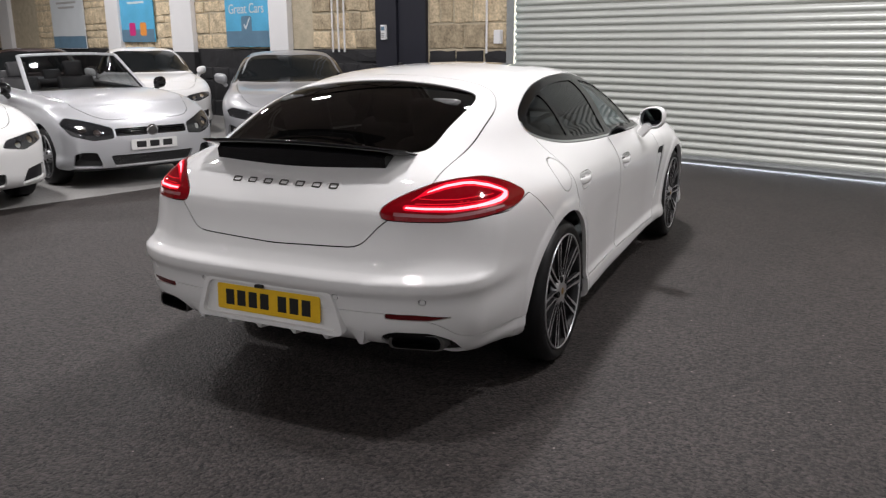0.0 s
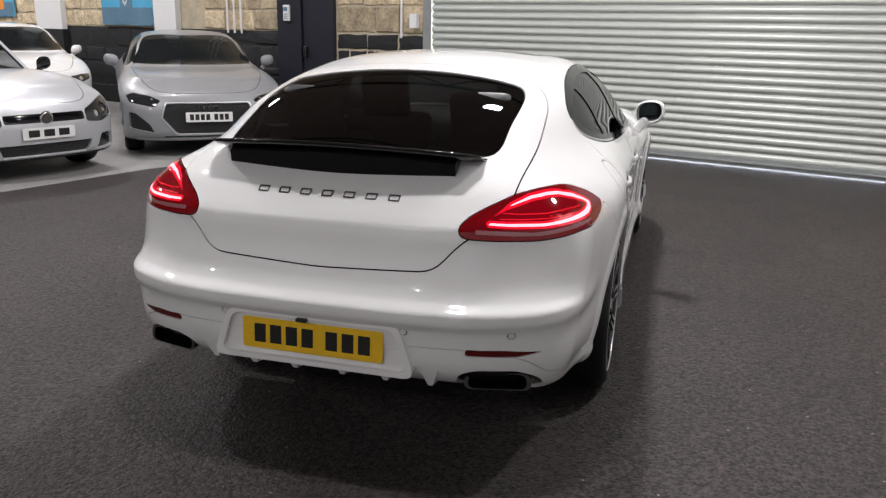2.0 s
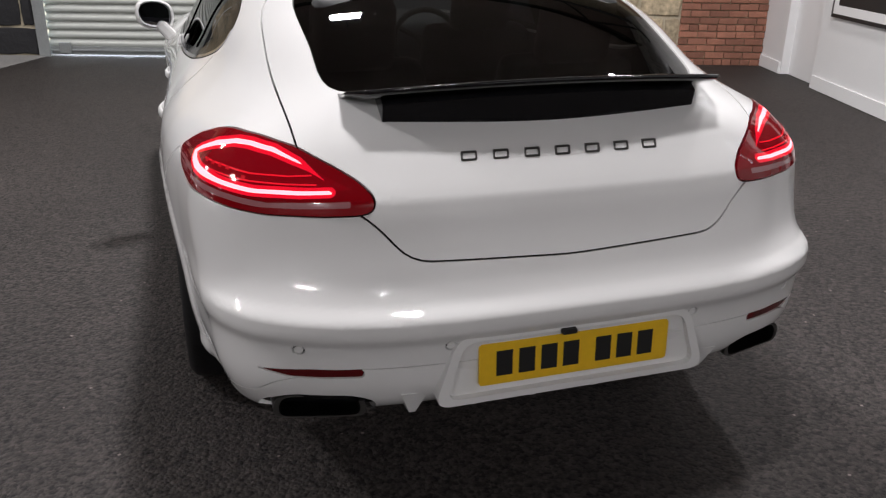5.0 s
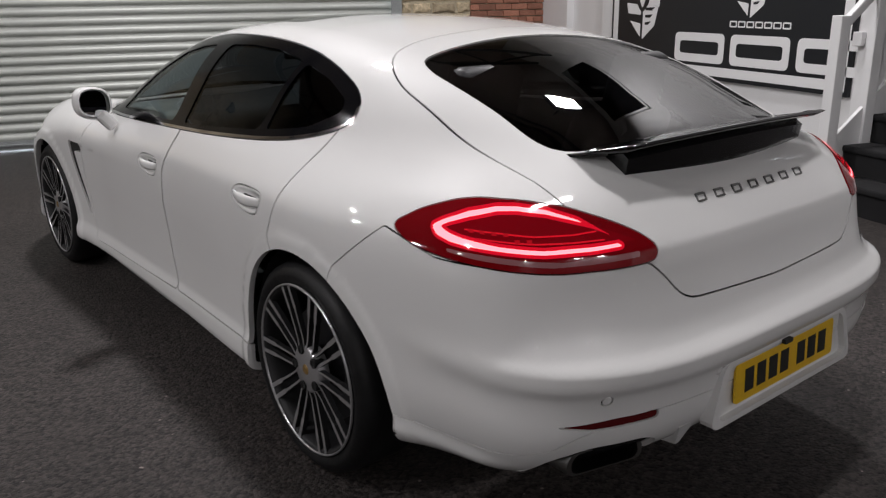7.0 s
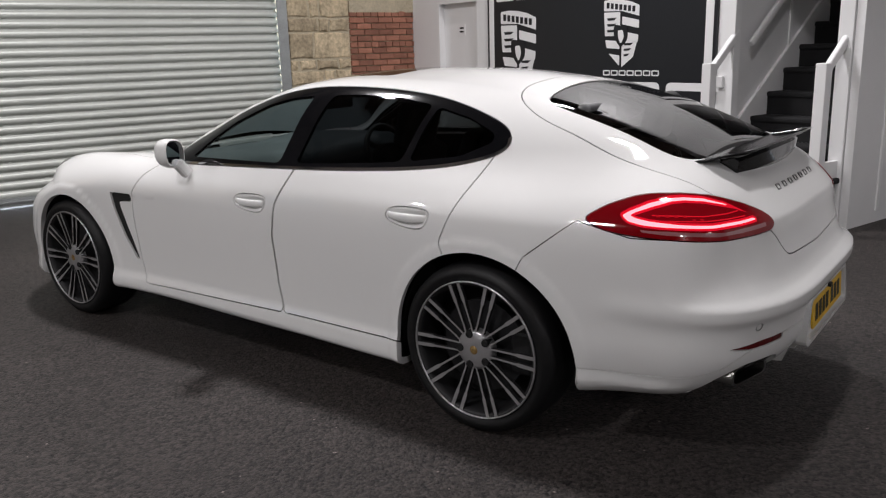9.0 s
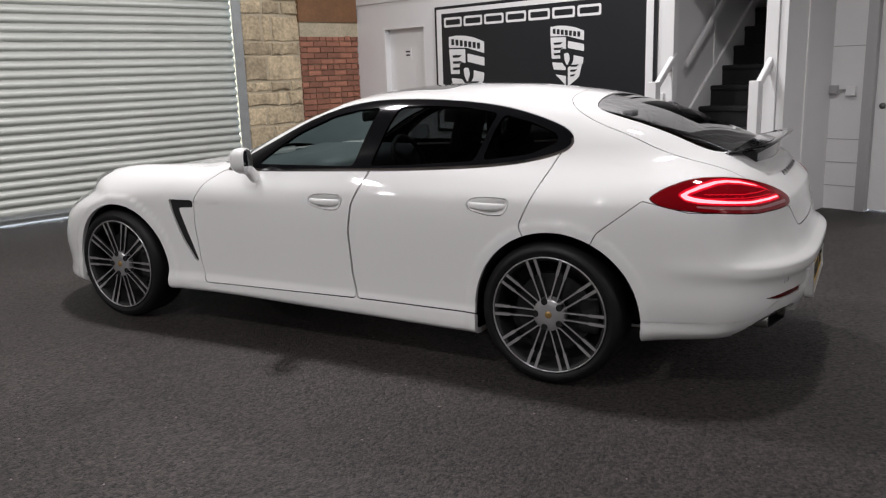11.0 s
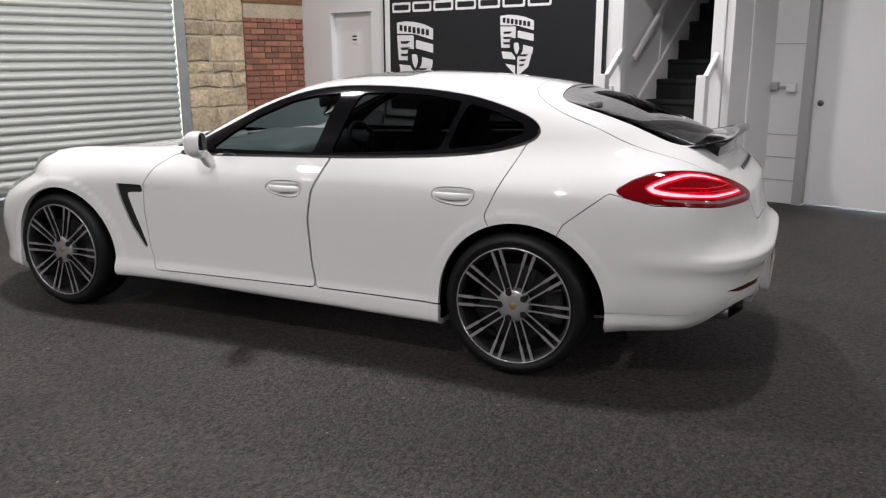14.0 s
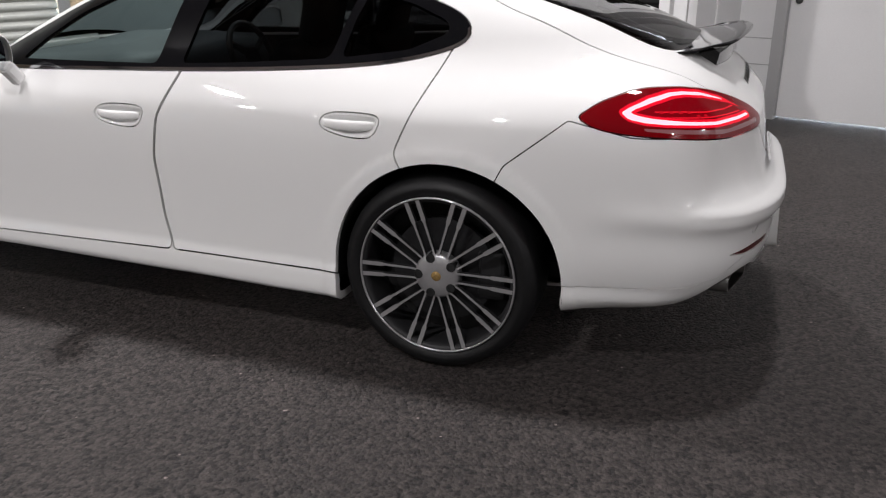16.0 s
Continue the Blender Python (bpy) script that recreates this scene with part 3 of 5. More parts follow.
def mirror(car, x, y, z, sx, material, s=1.0):
    """A door mirror: shaped shell, glass and stalk."""
    def F(px, py, pz):
        u, v, w = (px - x) / (0.100 * s), (py - y) / (0.085 * s), (pz - z) / (0.080 * s)
        e = (np.abs(u) ** 2.6 + np.abs(v + 0.25 * u * sx) ** 2.2 + np.abs(w - 0.15 * u * sx) ** 2.6) ** 0.4 - 1
        return smax(e * 0.075 * s, (y - 0.03 * s - py - 0.5 * sx * (px - x)) * 0.9, 0.012)
    mesh = surface(F, (x - 0.17 * s, y - 0.14 * s, z - 0.13 * s), (x + 0.17 * s, y + 0.14 * s, z + 0.13 * s), 0.014 * s)
    glass, shell = split(mesh, lambda p: np.maximum(p[:, 1] - (y - 0.026 * s) + 0.5 * sx * (p[:, 0] - x), F(p[:, 0], p[:, 1] + 0.03, p[:, 2]) + 0.008), 0.0)
    sh = panel("door_mirror", shell, F, material, car, depth=0)
    panel("mirror_glass", glass, F, M_MIRROR, sh, "mirror glass", depth=0.004, lift=-0.012)
    bm = beam_bm((x - sx * 0.02, y - 0.005, z - 0.05 * s), (x - sx * 0.085 * s, y - 0.01, z - 0.125 * s), 0.05 * s, 0.065 * s, 0.016)
    part("mirror_stalk", bm, material, sh)
    return sh


def grip(x, y, z, sx):
    """A door handle bar, bowed outwards and thinner at its ends."""
    v, f = [], []
    for i in range(13):
        t = -1 + 2 * i / 12
        w, h, o = 0.010 * (1.02 - 0.5 * t * t), 0.0185 * (1.0 - 0.30 * t * t), 0.006 - 0.014 * t * t
        for k in range(12):
            a = 2 * math.pi * k / 12
            v.append((x + sx * (o + w * math.cos(a)), y + 0.098 * t, z + 0.004 * t * t + h * math.sin(a)))
    f = [(12 * i + k, 12 * i + (k + 1) % 12, 12 * i + 12 + (k + 1) % 12, 12 * i + 12 + k) for i in range(12) for k in range(12)]
    f += [tuple(range(12)), tuple(range(144, 156))]
    return v, f


def settle(F, mesh, steps=4):
    """Moves the vertices of a mesh onto F = 0."""
    p, t = mesh
    for _ in range(steps):
        g = gradient(F, p)
        p = p - (F(*p.T) / np.maximum((g * g).sum(1), 0.05))[:, None] * g
    return p, t


def saloon_car():
    car = empty("saloon_car", pose(0, 0, 0, 0, 0, TURN), "white four-door sports saloon, tail lamps lit, rear wing raised", "car")
    F = body_field(saloon)
    mesh = surface(F, (-1.06, -1.30, 0.10), (1.06, 4.04, 1.50), 0.0255)
    c = mesh[0][mesh[1]].mean(1)
    mesh = settle(F, refine(mesh, (c[:, 1] < -0.3) & (c[:, 2] > 0.3) & (c[:, 2] < 1.04)))
    for yc, zc, r in ((-0.025, 0.352, 0.405), (2.865, 0.352, 0.395)):
        p = mesh[0]
        g = np.maximum(np.hypot(p[:, 1] - yc, p[:, 2] - zc) - r, 0.62 - np.abs(p[:, 0]))
        g = np.maximum(g, -0.9 + 0 * g)
        mesh = cut(mesh, -g)
        p = mesh[0]
        mesh = cut(mesh, -np.maximum(np.maximum(np.abs(p[:, 1] - yc) - r + 0.004, p[:, 2] - zc), 0.62 - np.abs(p[:, 0])))
    dlo = loop([(2.03, 0.985), (1.75, 1.135), (1.45, 1.275), (1.15, 1.345), (0.75, 1.352), (0.35, 1.315), (0.05, 1.235), (-0.05, 1.165), (0.0, 1.10), (0.25, 1.045), (0.7, 1.012), (1.3, 0.99), (1.85, 0.975)], 6)
    panes = (
        ("front_window", fillet([(1.80, 1.012), (1.70, 1.09), (1.55, 1.185), (1.35, 1.27), (1.20, 1.302), (1.05, 1.315), (1.08, 1.2), (1.13, 1.02)], 0.025), M_GLASS),
        ("rear_window", fillet([(0.93, 1.318), (0.75, 1.322), (0.55, 1.312), (0.36, 1.285), (0.40, 1.15), (0.43, 1.06), (0.8, 1.035), (1.02, 1.025), (0.975, 1.18)], 0.025), M_GLASSDARK),
        ("quarter_window", fillet([(0.325, 1.277), (0.16, 1.237), (0.03, 1.185), (0.02, 1.15), (0.15, 1.095), (0.385, 1.065), (0.36, 1.17)], 0.025), M_GLASSDARK))
    for sx in (-1, 1):
        def on(poly, sx=sx):
            return lambda p: np.maximum(inside(poly, p[:, 1], p[:, 2]), 0.45 - sx * p[:, 0])
        trim, mesh = split(mesh, on(dlo), 0.003)
        for name, poly, m in panes:
            pane, trim = split(trim, on(poly), 0.001)
            panel(name, pane, F, m, car, "dark privacy glass" if m is M_GLASSDARK else "clear glass", depth=0.0, lift=-0.004)
        belt = curve((-0.06, 1.165), (0.0, 1.10), (0.25, 1.045), (0.7, 1.012), (1.3, 0.99), (1.85, 0.975), (2.1, 0.985))
        strip_c, trim = split(trim, lambda p: np.maximum(-inside(dlo, p[:, 1], p[:, 2]) - 0.011, p[:, 2] - belt(p[:, 1]) - 0.025), 0.0, 2)
        panel("waist_trim", strip_c, F, M_CHROME, car, "bright waist trim strip", depth=0.006, lift=0.002)
        panel("window_trim", trim, F, M_TRIMBLACK, car, "gloss black window surround", depth=0.015)
    rear_glass = loop([(-0.42, -0.075), (0.0, -0.045), (0.42, -0.075), (0.535, -0.16), (0.54, -0.45), (0.505, -0.69), (0.25, -0.75), (-0.25, -0.75), (-0.505, -0.69), (-0.54, -0.45), (-0.535, -0.16)], 6)
    screen = loop([(-0.52, 1.36), (0.0, 1.45), (0.52, 1.36), (0.66, 1.75), (0.74, 2.10), (0.4, 2.30), (0.0, 2.36), (-0.4, 2.30), (-0.74, 2.10), (-0.66, 1.75)], 6)
    for name, poly, m, zmin in (("rear_screen", rear_glass, M_GLASSREAR, 1.0), ("windscreen", screen, M_GLASS, 0.9)):
        pane, mesh = split(mesh, lambda p, poly=poly, zmin=zmin: np.maximum(inside(poly, p[:, 0], p[:, 1]), zmin - p[:, 2]), 0.003)
        panel(name, pane, F, m, car, "tinted hatch glass" if name == "rear_screen" else "clear windscreen", depth=0.0, lift=-0.004)
    # tail lamps, round the corner
    lamp = fillet([(-0.350, 0.864), (-0.355, 0.897), (-0.307, 0.930), (-0.23, 0.961), (-0.13, 0.990), (-0.02, 1.004), (0.08, 1.005), (0.14, 0.996), (0.234, 0.966), (0.318, 0.921), (0.27, 0.888), (0.20, 0.876), (0.10, 0.869), (-0.01, 0.861), (-0.123, 0.854), (-0.24, 0.857)], 0.03)
    band_o = fillet([(-0.155, 0.963), (-0.078, 0.984), (-0.009, 0.991), (0.038, 0.990), (0.107, 0.976), (0.168, 0.953), (0.199, 0.937), (0.187, 0.920), (0.149, 0.911), (0.10, 0.907), (0.033, 0.904), (-0.078, 0.898), (-0.19, 0.900), (-0.265, 0.906)], 0.008)
    band_i = fillet([(-0.19, 0.952), (-0.078, 0.976), (-0.009, 0.983), (0.037, 0.981), (0.106, 0.965), (0.158, 0.948), (0.177, 0.938), (0.16, 0.930), (0.126, 0.923), (0.088, 0.919), (0.033, 0.913), (-0.078, 0.906), (-0.19, 0.908), (-0.30, 0.915)], 0.008)
    strip = fillet([(0.158, 0.896), (0.078, 0.894), (-0.012, 0.889), (-0.123, 0.881), (-0.305, 0.893), (-0.307, 0.880), (-0.19, 0.872), (-0.10, 0.870), (-0.012, 0.877), (0.077, 0.882), (0.155, 0.889)], 0.004)
    rows = [np.array([(u, z + k * 0.0016) for k, us in ((1, us), (-1, us[::-1])) for u, z in us]) for us in (
        [(0.113, 0.940), (0.034, 0.939), (-0.056, 0.933), (-0.145, 0.933), (-0.20, 0.938)], [(0.10, 0.925), (0.033, 0.923), (-0.056, 0.919), (-0.145, 0.918), (-0.22, 0.921)])]
    for sx in (-1, 1):
        lens, mesh = split(mesh, lambda p, sx=sx: np.maximum(np.maximum(inside(lamp, diag(p), p[:, 2]), 0.3 - sx * p[:, 0]), p[:, 1] + 0.2), 0.004, 2)
        lens = refine(lens, np.ones(len(lens[1]), bool))
        glow, rest = split(lens, lambda p: np.maximum(inside(band_o, diag(p), p[:, 2]), -inside(band_i, diag(p), p[:, 2])), 0.0)
        # 7 mm border of the band, made to glow as its halo
        halo, rest = split(rest, lambda p: np.maximum(inside(band_o, diag(p), p[:, 2]), -inside(band_i, diag(p), p[:, 2])) - 0.007, 0.0)
        soft, rest = split(rest, lambda p: inside(band_i, diag(p), p[:, 2]), 0.0)
        pale, rest = split(rest, lambda p: inside(strip, diag(p), p[:, 2]), 0.0)
        tail = panel("tail_lamp", rest, F, M_RED, car, "red tail lamp lens, lit", depth=0.02, lift=0.003)
        panel("light_bar", glow, F, M_REDGLOW, tail, "glowing red light band", depth=0.0, lift=0.003)
        panel("lit_lens", halo, F, M_REDHALO, tail, "red lens beside the light band, its halo put in as glow", depth=0.0, lift=0.003)
        panel("lamp_core", soft, F, M_REDSOFT, tail, "dim red inner lens", depth=0.0, lift=0.003)
        panel("clear_strip", pale, F, M_PINKLENS, tail, "pale clear lower strip", depth=0.0, lift=0.003)
        for row in rows:
            bit, _ = split(soft, lambda p, row=row: inside(row, diag(p), p[:, 2]), 0.0, 2)
            panel("light_line", bit, F, M_REDGLOW2, tail, "thin red light line", depth=0, lift=0.0045)
        for k in range(6):
            u = -0.05 + 0.028 * k
            for dz in (0.006,):
                z = 0.926 + dz + 0.03 * max(0, u) - 0.012 * (u < 0.0)
                bit, _ = split(soft, lambda p, u=u, z=z: inside(np.array([(u, z), (u + 0.012, z), (u + 0.014, z + 0.007), (u + 0.002, z + 0.007)]), diag(p), p[:, 2]), 0.0)
                panel("led_segment", bit, F, M_REDLED, tail, depth=0, lift=0.006)
    shell_mesh = mesh
    # tailgate: seen from above over the glass, from behind below it
    gate_top = fillet([(0.0, 0.09), (-0.40, 0.07), (-0.565, 0.005), (-0.635, -0.14), (-0.65, -0.4), (-0.64, -0.72), (-0.60, -1.3), (0.60, -1.3), (0.64, -0.72), (0.65, -0.4), (0.635, -0.14), (0.565, 0.005), (0.40, 0.07)], 0.10)
    gate_low = fillet([(-0.62, 1.1), (-0.56, 0.89), (-0.49, 0.845), (-0.41, 0.752), (0.0, 0.735), (0.41, 0.752), (0.49, 0.845), (0.56, 0.89), (0.62, 1.1)], 0.05)
    hatch, mesh = split(mesh, lambda p: np.where(p[:, 2] > 0.93, np.maximum(inside(gate_top, p[:, 0], p[:, 1]), -0.5 + 0 * p[:, 2]), np.maximum(inside(gate_low, p[:, 0], p[:, 2]), p[:, 1] + 0.55)), 0.005)
    panel("tailgate", hatch, F, M_WHITECAR, car)
    # bumper skin behind the rear wheel, and the valance under it
    bump_line = fillet([(-1.5, 0.1), (-1.5, 0.868), (-0.62, 0.868), (-0.425, 0.912), (-0.235, 0.765), (-0.15, 0.6), (-0.15, 0.1)], 0.008)
    bumper, mesh = split(mesh, lambda p: inside(bump_line, p[:, 1], p[:, 2]), 0.004)
    refl = fillet([(-0.535, 0.482), (-0.535, 0.503), (-0.65, 0.502), (-0.775, 0.488), (-0.70, 0.476)], 0.01)
    for poly in (refl, refl * np.array([-1, 1])):
        r, bumper = split(bumper, lambda p, poly=poly: np.maximum(inside(poly, p[:, 0], p[:, 2]), p[:, 1] + 0.7), 0.003, 3)
        panel("rear_reflector", r, F, M_REFLECTOR, car, "dark red slim reflector", depth=0.006, lift=-0.003)
    edge = curve((-1.2, 0.506), (-1.05, 0.504), (-0.985, 0.468), (-0.90, 0.405), (-0.78, 0.374), (-0.3, 0.357))
    valance, bumper = split(bumper, lambda p: p[:, 2] - edge(p[:, 1]), 0.003)
    for x, z in ((0.33, 0.556), (-0.33, 0.556), (0.68, 0.556), (-0.68, 0.556)):
        c = np.array([(x + 0.0125 * math.cos(a), z + 0.0125 * math.sin(a)) for a in np.arange(0, 6.28, 0.4)])
        dot, bumper = split(bumper, lambda p, c=c: np.maximum(inside(c, p[:, 0], p[:, 2]), p[:, 1] + 0.7), 0.004, 3)
        panel("parking_sensor", dot, F, M_WHITECAR, car, depth=0.004, lift=-0.001)
    panel("rear_bumper", bumper, F, M_WHITECAR, car)
    for sx in (-1, 1):
        hole = fillet([(sx * 0.49, 0.15), (sx * 0.50, 0.40), (sx * 0.56, 0.425), (sx * 0.70, 0.42), (sx * 0.765, 0.38), (sx * 0.79, 0.15)], 0.03)
        dark, valance = split(valance, lambda p, hole=hole: np.maximum(inside(hole, p[:, 0], p[:, 2]), p[:, 1] + 0.8), 0.002)
        panel("exhaust_surround", dark, F, M_BLACKGLOSS, car, "gloss black exhaust surround", depth=0.02, lift=-0.012)
    panel("rear_valance", valance, F, M_WHITECAR, car)
    # doors, bonnet, vents
    front_door = fillet([(2.183, 0.303), (2.215, 0.45), (2.225, 0.65), (2.212, 0.80), (2.15, 0.90), (2.06, 0.965), (1.9, 1.0), (1.5, 1.02), (1.012, 1.03), (1.02, 0.99), (1.10, 0.84), (1.132, 0.68), (1.125, 0.45), (1.10, 0.318)], 0.03)
    rear_door = fillet([(1.094, 0.318), (1.119, 0.45), (1.126, 0.68), (1.094, 0.84), (1.014, 0.99), (1.0, 1.035), (0.6, 1.06), (-0.03, 1.17), (-0.005, 1.11), (0.05, 0.98), (0.14, 0.78), (0.10, 0.70), (0.22, 0.58), (0.32, 0.42), (0.33, 0.322)], 0.02)
    bonnet = loop([(-0.70, 2.1), (0, 2.42), (0.70, 2.1), (0.72, 2.6), (0.66, 3.2), (0.45, 3.58), (0, 3.66), (-0.45, 3.58), (-0.66, 3.2), (-0.72, 2.6)], 5)
    vent = fillet([(2.405, 0.795), (2.228, 0.795), (2.228, 0.757), (2.335, 0.752), (2.33, 0.72), (2.29, 0.60), (2.232, 0.43), (2.255, 0.43), (2.33, 0.55), (2.385, 0.70)], 0.012)
    for sx in (-1, 1):
        for name, poly, m, dep in (("fender_vent", vent, M_SHADOWGAP, 0.02), ("front_door", front_door, M_WHITECAR, 0.012), ("rear_door", rear_door, M_WHITECAR, 0.012)):
            d, mesh = split(mesh, lambda p, poly=poly, sx=sx: np.maximum(inside(poly, p[:, 1], p[:, 2]), 0.5 - sx * p[:, 0]), 0.006, 2)
            cup = None
            if name != "fender_vent":
                yh, zh = (1.27, 0.835) if name == "front_door" else (0.305, 0.862)
                cup = loop([(yh - 0.112, zh + 0.014), (yh - 0.08, zh + 0.037), (yh + 0.06, zh + 0.036), (yh + 0.108, zh + 0.010), (yh + 0.09, zh - 0.022), (yh, zh - 0.042), (yh - 0.08, zh - 0.036)], 5)
                bowl, d = split(d, lambda p: inside(cup, p[:, 1], p[:, 2]), 0.005, 3)
                bowl = refine(bowl, np.ones(len(bowl[1]), bool))
            door = panel(name, d, F, m, car, "black side vent" if name == "fender_vent" else "", depth=dep if cup is None else 0.02, lift=-0.008 if m is M_SHADOWGAP else 0)
            if cup is not None:
                xs = sx * float(solve_x(F, yh, zh))
                scoop = lambda x, y, z: F(x, y, z) - np.where(inside(cup, y, z) < 0, np.minimum(0.0, 0.05 * np.cos(np.clip(-inside(cup, y, z) / 0.036, 0, 1) * math.pi) - 0.05) * 0.22, 0.0)
                panel("handle_bowl", settle(scoop, bowl, 6), scoop, M_WHITECAR, door, "", depth=0.014)
                v, f = grip(xs, yh, zh - 0.003, sx)
                mesh_ob("door_handle", v, f, M_WHITECAR, door, "", True)
    b, mesh = split(mesh, lambda p: np.maximum(inside(bonnet, p[:, 0], p[:, 1]), 0.6 - p[:, 2]), 0.005)
    panel("bonnet", b, F, M_WHITECAR, car)
    for sx in (-1, 1):
        hl = loop([(0.78, 3.06), (0.845, 3.22), (0.83, 3.42), (0.70, 3.56), (0.54, 3.52), (0.58, 3.32), (0.68, 3.14)], 5)
        d, mesh = split(mesh, lambda p, sx=sx: np.maximum(inside(hl, sx * p[:, 0], p[:, 1]), 0.62 - p[:, 2]), 0.004, 2)
        panel("headlamp", d, F, M_LAMPDARK, car, "clear headlamp lens", depth=0.01)
    roof_glass = fillet([(-0.42, 0.78), (0.42, 0.78), (0.42, 1.22), (-0.42, 1.22)], 0.06)
    d, mesh = split(mesh, lambda p: np.maximum(inside(roof_glass, p[:, 0], p[:, 1]), 1.25 - p[:, 2]), 0.006)
    panel("sunroof", d, F, M_BLACKGLOSS, car, "black glass sunroof")
    flap = np.array([(-0.03 + 0.085 * math.cos(a), 0.93 + 0.075 * math.sin(a)) for a in np.arange(0, 6.28, 0.25)])
    d, mesh = split(mesh, lambda p: np.maximum(inside(flap, p[:, 1], p[:, 2]), 0.5 - p[:, 0]), 0.005, 2)
    panel("fuel_flap", d, F, M_WHITECAR, car)
    panel("body_shell", mesh, F, M_WHITECAR, car, depth=0.03)
    # Body copy sunk 22 mm, coloured near-black as the shade in the gaps
    panel("inner_shell", shell_mesh, F, M_SHADOWGAP, car, "near-black inner copy of the body, put in as panel gap shade", depth=0, lift=-0.022)
    # underside, wheel wells
    bm = bmesh.new()
    box_bm(-0.60, 0.60, -0.60, 3.6, 0.24, 0.36, 0.03, 2, bm)
    box_bm(-0.88, 0.88, 0.42, 2.42, 0.22, 0.34, 0.03, 2, bm)
    part("underbody", bm, M_BLACKMAT, car, "black underbody")
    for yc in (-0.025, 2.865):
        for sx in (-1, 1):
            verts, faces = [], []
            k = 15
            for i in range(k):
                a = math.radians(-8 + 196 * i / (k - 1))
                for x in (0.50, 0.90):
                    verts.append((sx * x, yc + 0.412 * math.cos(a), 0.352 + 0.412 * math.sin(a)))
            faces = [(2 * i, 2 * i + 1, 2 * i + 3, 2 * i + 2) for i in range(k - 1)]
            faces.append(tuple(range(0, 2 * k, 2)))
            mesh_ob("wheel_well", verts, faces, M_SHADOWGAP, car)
    wheel_set(car, [(-0.945, 0, -1), (0.945, 0, 1), (-0.935, 2.92, -1), (0.935, 2.92, 1)], 0.352, 0.287, 0.26, 10, True, M_ALLOY, 5, M_GOLD)
    # raised wing
    verts = []
    prof = [(-0.655, 1.085), (-0.72, 1.102), (-0.80, 1.116), (-0.88, 1.132), (-0.925, 1.147), (-0.935, 1.144), (-0.90, 1.124), (-0.82, 1.102), (-0.72, 1.088), (-0.66, 1.078)]
    xs = np.linspace(-0.51, 0.51, 23)
    for x in xs:
        q = abs(x) / 0.51
        sh = 0.055 * q * q
        ch = 1.0 if q < 0.9 else math.sqrt(max(0.02, 1 - ((q - 0.9) / 0.1) ** 2))
        for y, z in prof:
            yc = -0.79
            verts.append((x, yc + (y - yc) * (0.45 + 0.55 * ch) + sh, 1.12 + (z - 1.12) * (0.5 + 0.5 * ch) - 0.022 * q * q))
    k = len(prof)
    faces = [(i * k + j, i * k + (j + 1) % k, (i + 1) * k + (j + 1) % k, (i + 1) * k + j) for i in range(len(xs) - 1) for j in range(k)]
    faces += [tuple(range(k)), tuple(range((len(xs) - 1) * k, len(xs) * k))[::-1]]
    wing = mesh_ob("rear_wing", verts, faces, M_BLACKGLOSS, car, "gloss black raised rear wing", True)
    verts = []
    for x in xs * 0.84:
        q = abs(x) / 0.45
        s = 0.05 * q * q
        for y, z in ((-0.66, 1.08), (-0.85, 1.122), (-0.882, 1.10), (-0.872, 1.045), (-0.866, 1.02), (-0.84, 0.96), (-0.66, 0.97)):
            verts.append((x, y + s, z - (0.02 * q * q if z > 1.03 else 0)))
    k = 7
    faces = [(i * k + j, i * k + (j + 1) % k, (i + 1) * k + (j + 1) % k, (i + 1) * k + j) for i in range(len(xs) - 1) for j in range(k)]
    faces += [tuple(range(k)), tuple(range((len(xs) - 1) * k, len(xs) * k))[::-1]]
    mesh_ob("wing_base", verts, faces, M_BLACKGLOSS, wing, "black wing mechanism housing")
    
    # plate and its surround
    frame_o = fillet([(-0.375, 0.395), (0.375, 0.395), (0.315, 0.575), (-0.315, 0.575)], 0.04)
    frame_i = fillet([(-0.345, 0.412), (0.345, 0.412), (0.298, 0.560), (-0.298, 0.560)], 0.035)
    bow = lambda u: 0.38 * abs(u) ** 4.1
    fr = ring_slab("plate_surround", frame_o, frame_i, lambda u, v, d: (u, -1.066 + bow(u) - d + 0.05 * (0.48 - v) * -1, v), 0.038, M_WHITECAR, car)
    slab("plate_panel", frame_i, lambda u, v, d: (u, -1.066 + bow(u) - d + 0.05 * (0.48 - v) * -1, v), 0.018, M_WHITECAR, fr)
    plate_bars(car, lambda u, v, d: (u, -1.088 + 0.05 * v - d, 0.491 + v), 0.52, 0.111, M_YELLOW, M_INK)
    slab("handle_notch", fillet([(-0.02, 0.553), (0.02, 0.553), (0.02, 0.566), (-0.02, 0.566)], 0.004), lambda u, v, d: (u - 0.03, -1.098 - d, v), 0.012, M_BLACKMAT, car)
    for x in (-0.41, -0.25, -0.09, 0.09, 0.25, 0.41):
        yb = 0.38 * abs(x) ** 4.1
        verts = [(x - 0.03, -0.98 + yb, 0.41), (x + 0.03, -0.98 + yb, 0.41), (x + 0.010, -0.98 + yb, 0.342), (x - 0.010, -0.98 + yb, 0.342), (x - 0.034, -1.068 + yb, 0.42), (x + 0.034, -1.068 + yb, 0.42), (x + 0.008, -1.04 + yb, 0.350), (x - 0.008, -1.04 + yb, 0.350)]
        mesh_ob("diffuser_fin", verts, [(4, 5, 6, 7), (0, 4, 7, 3), (1, 2, 6, 5), (3, 7, 6, 2), (0, 1, 5, 4)], M_WHITECAR, car)
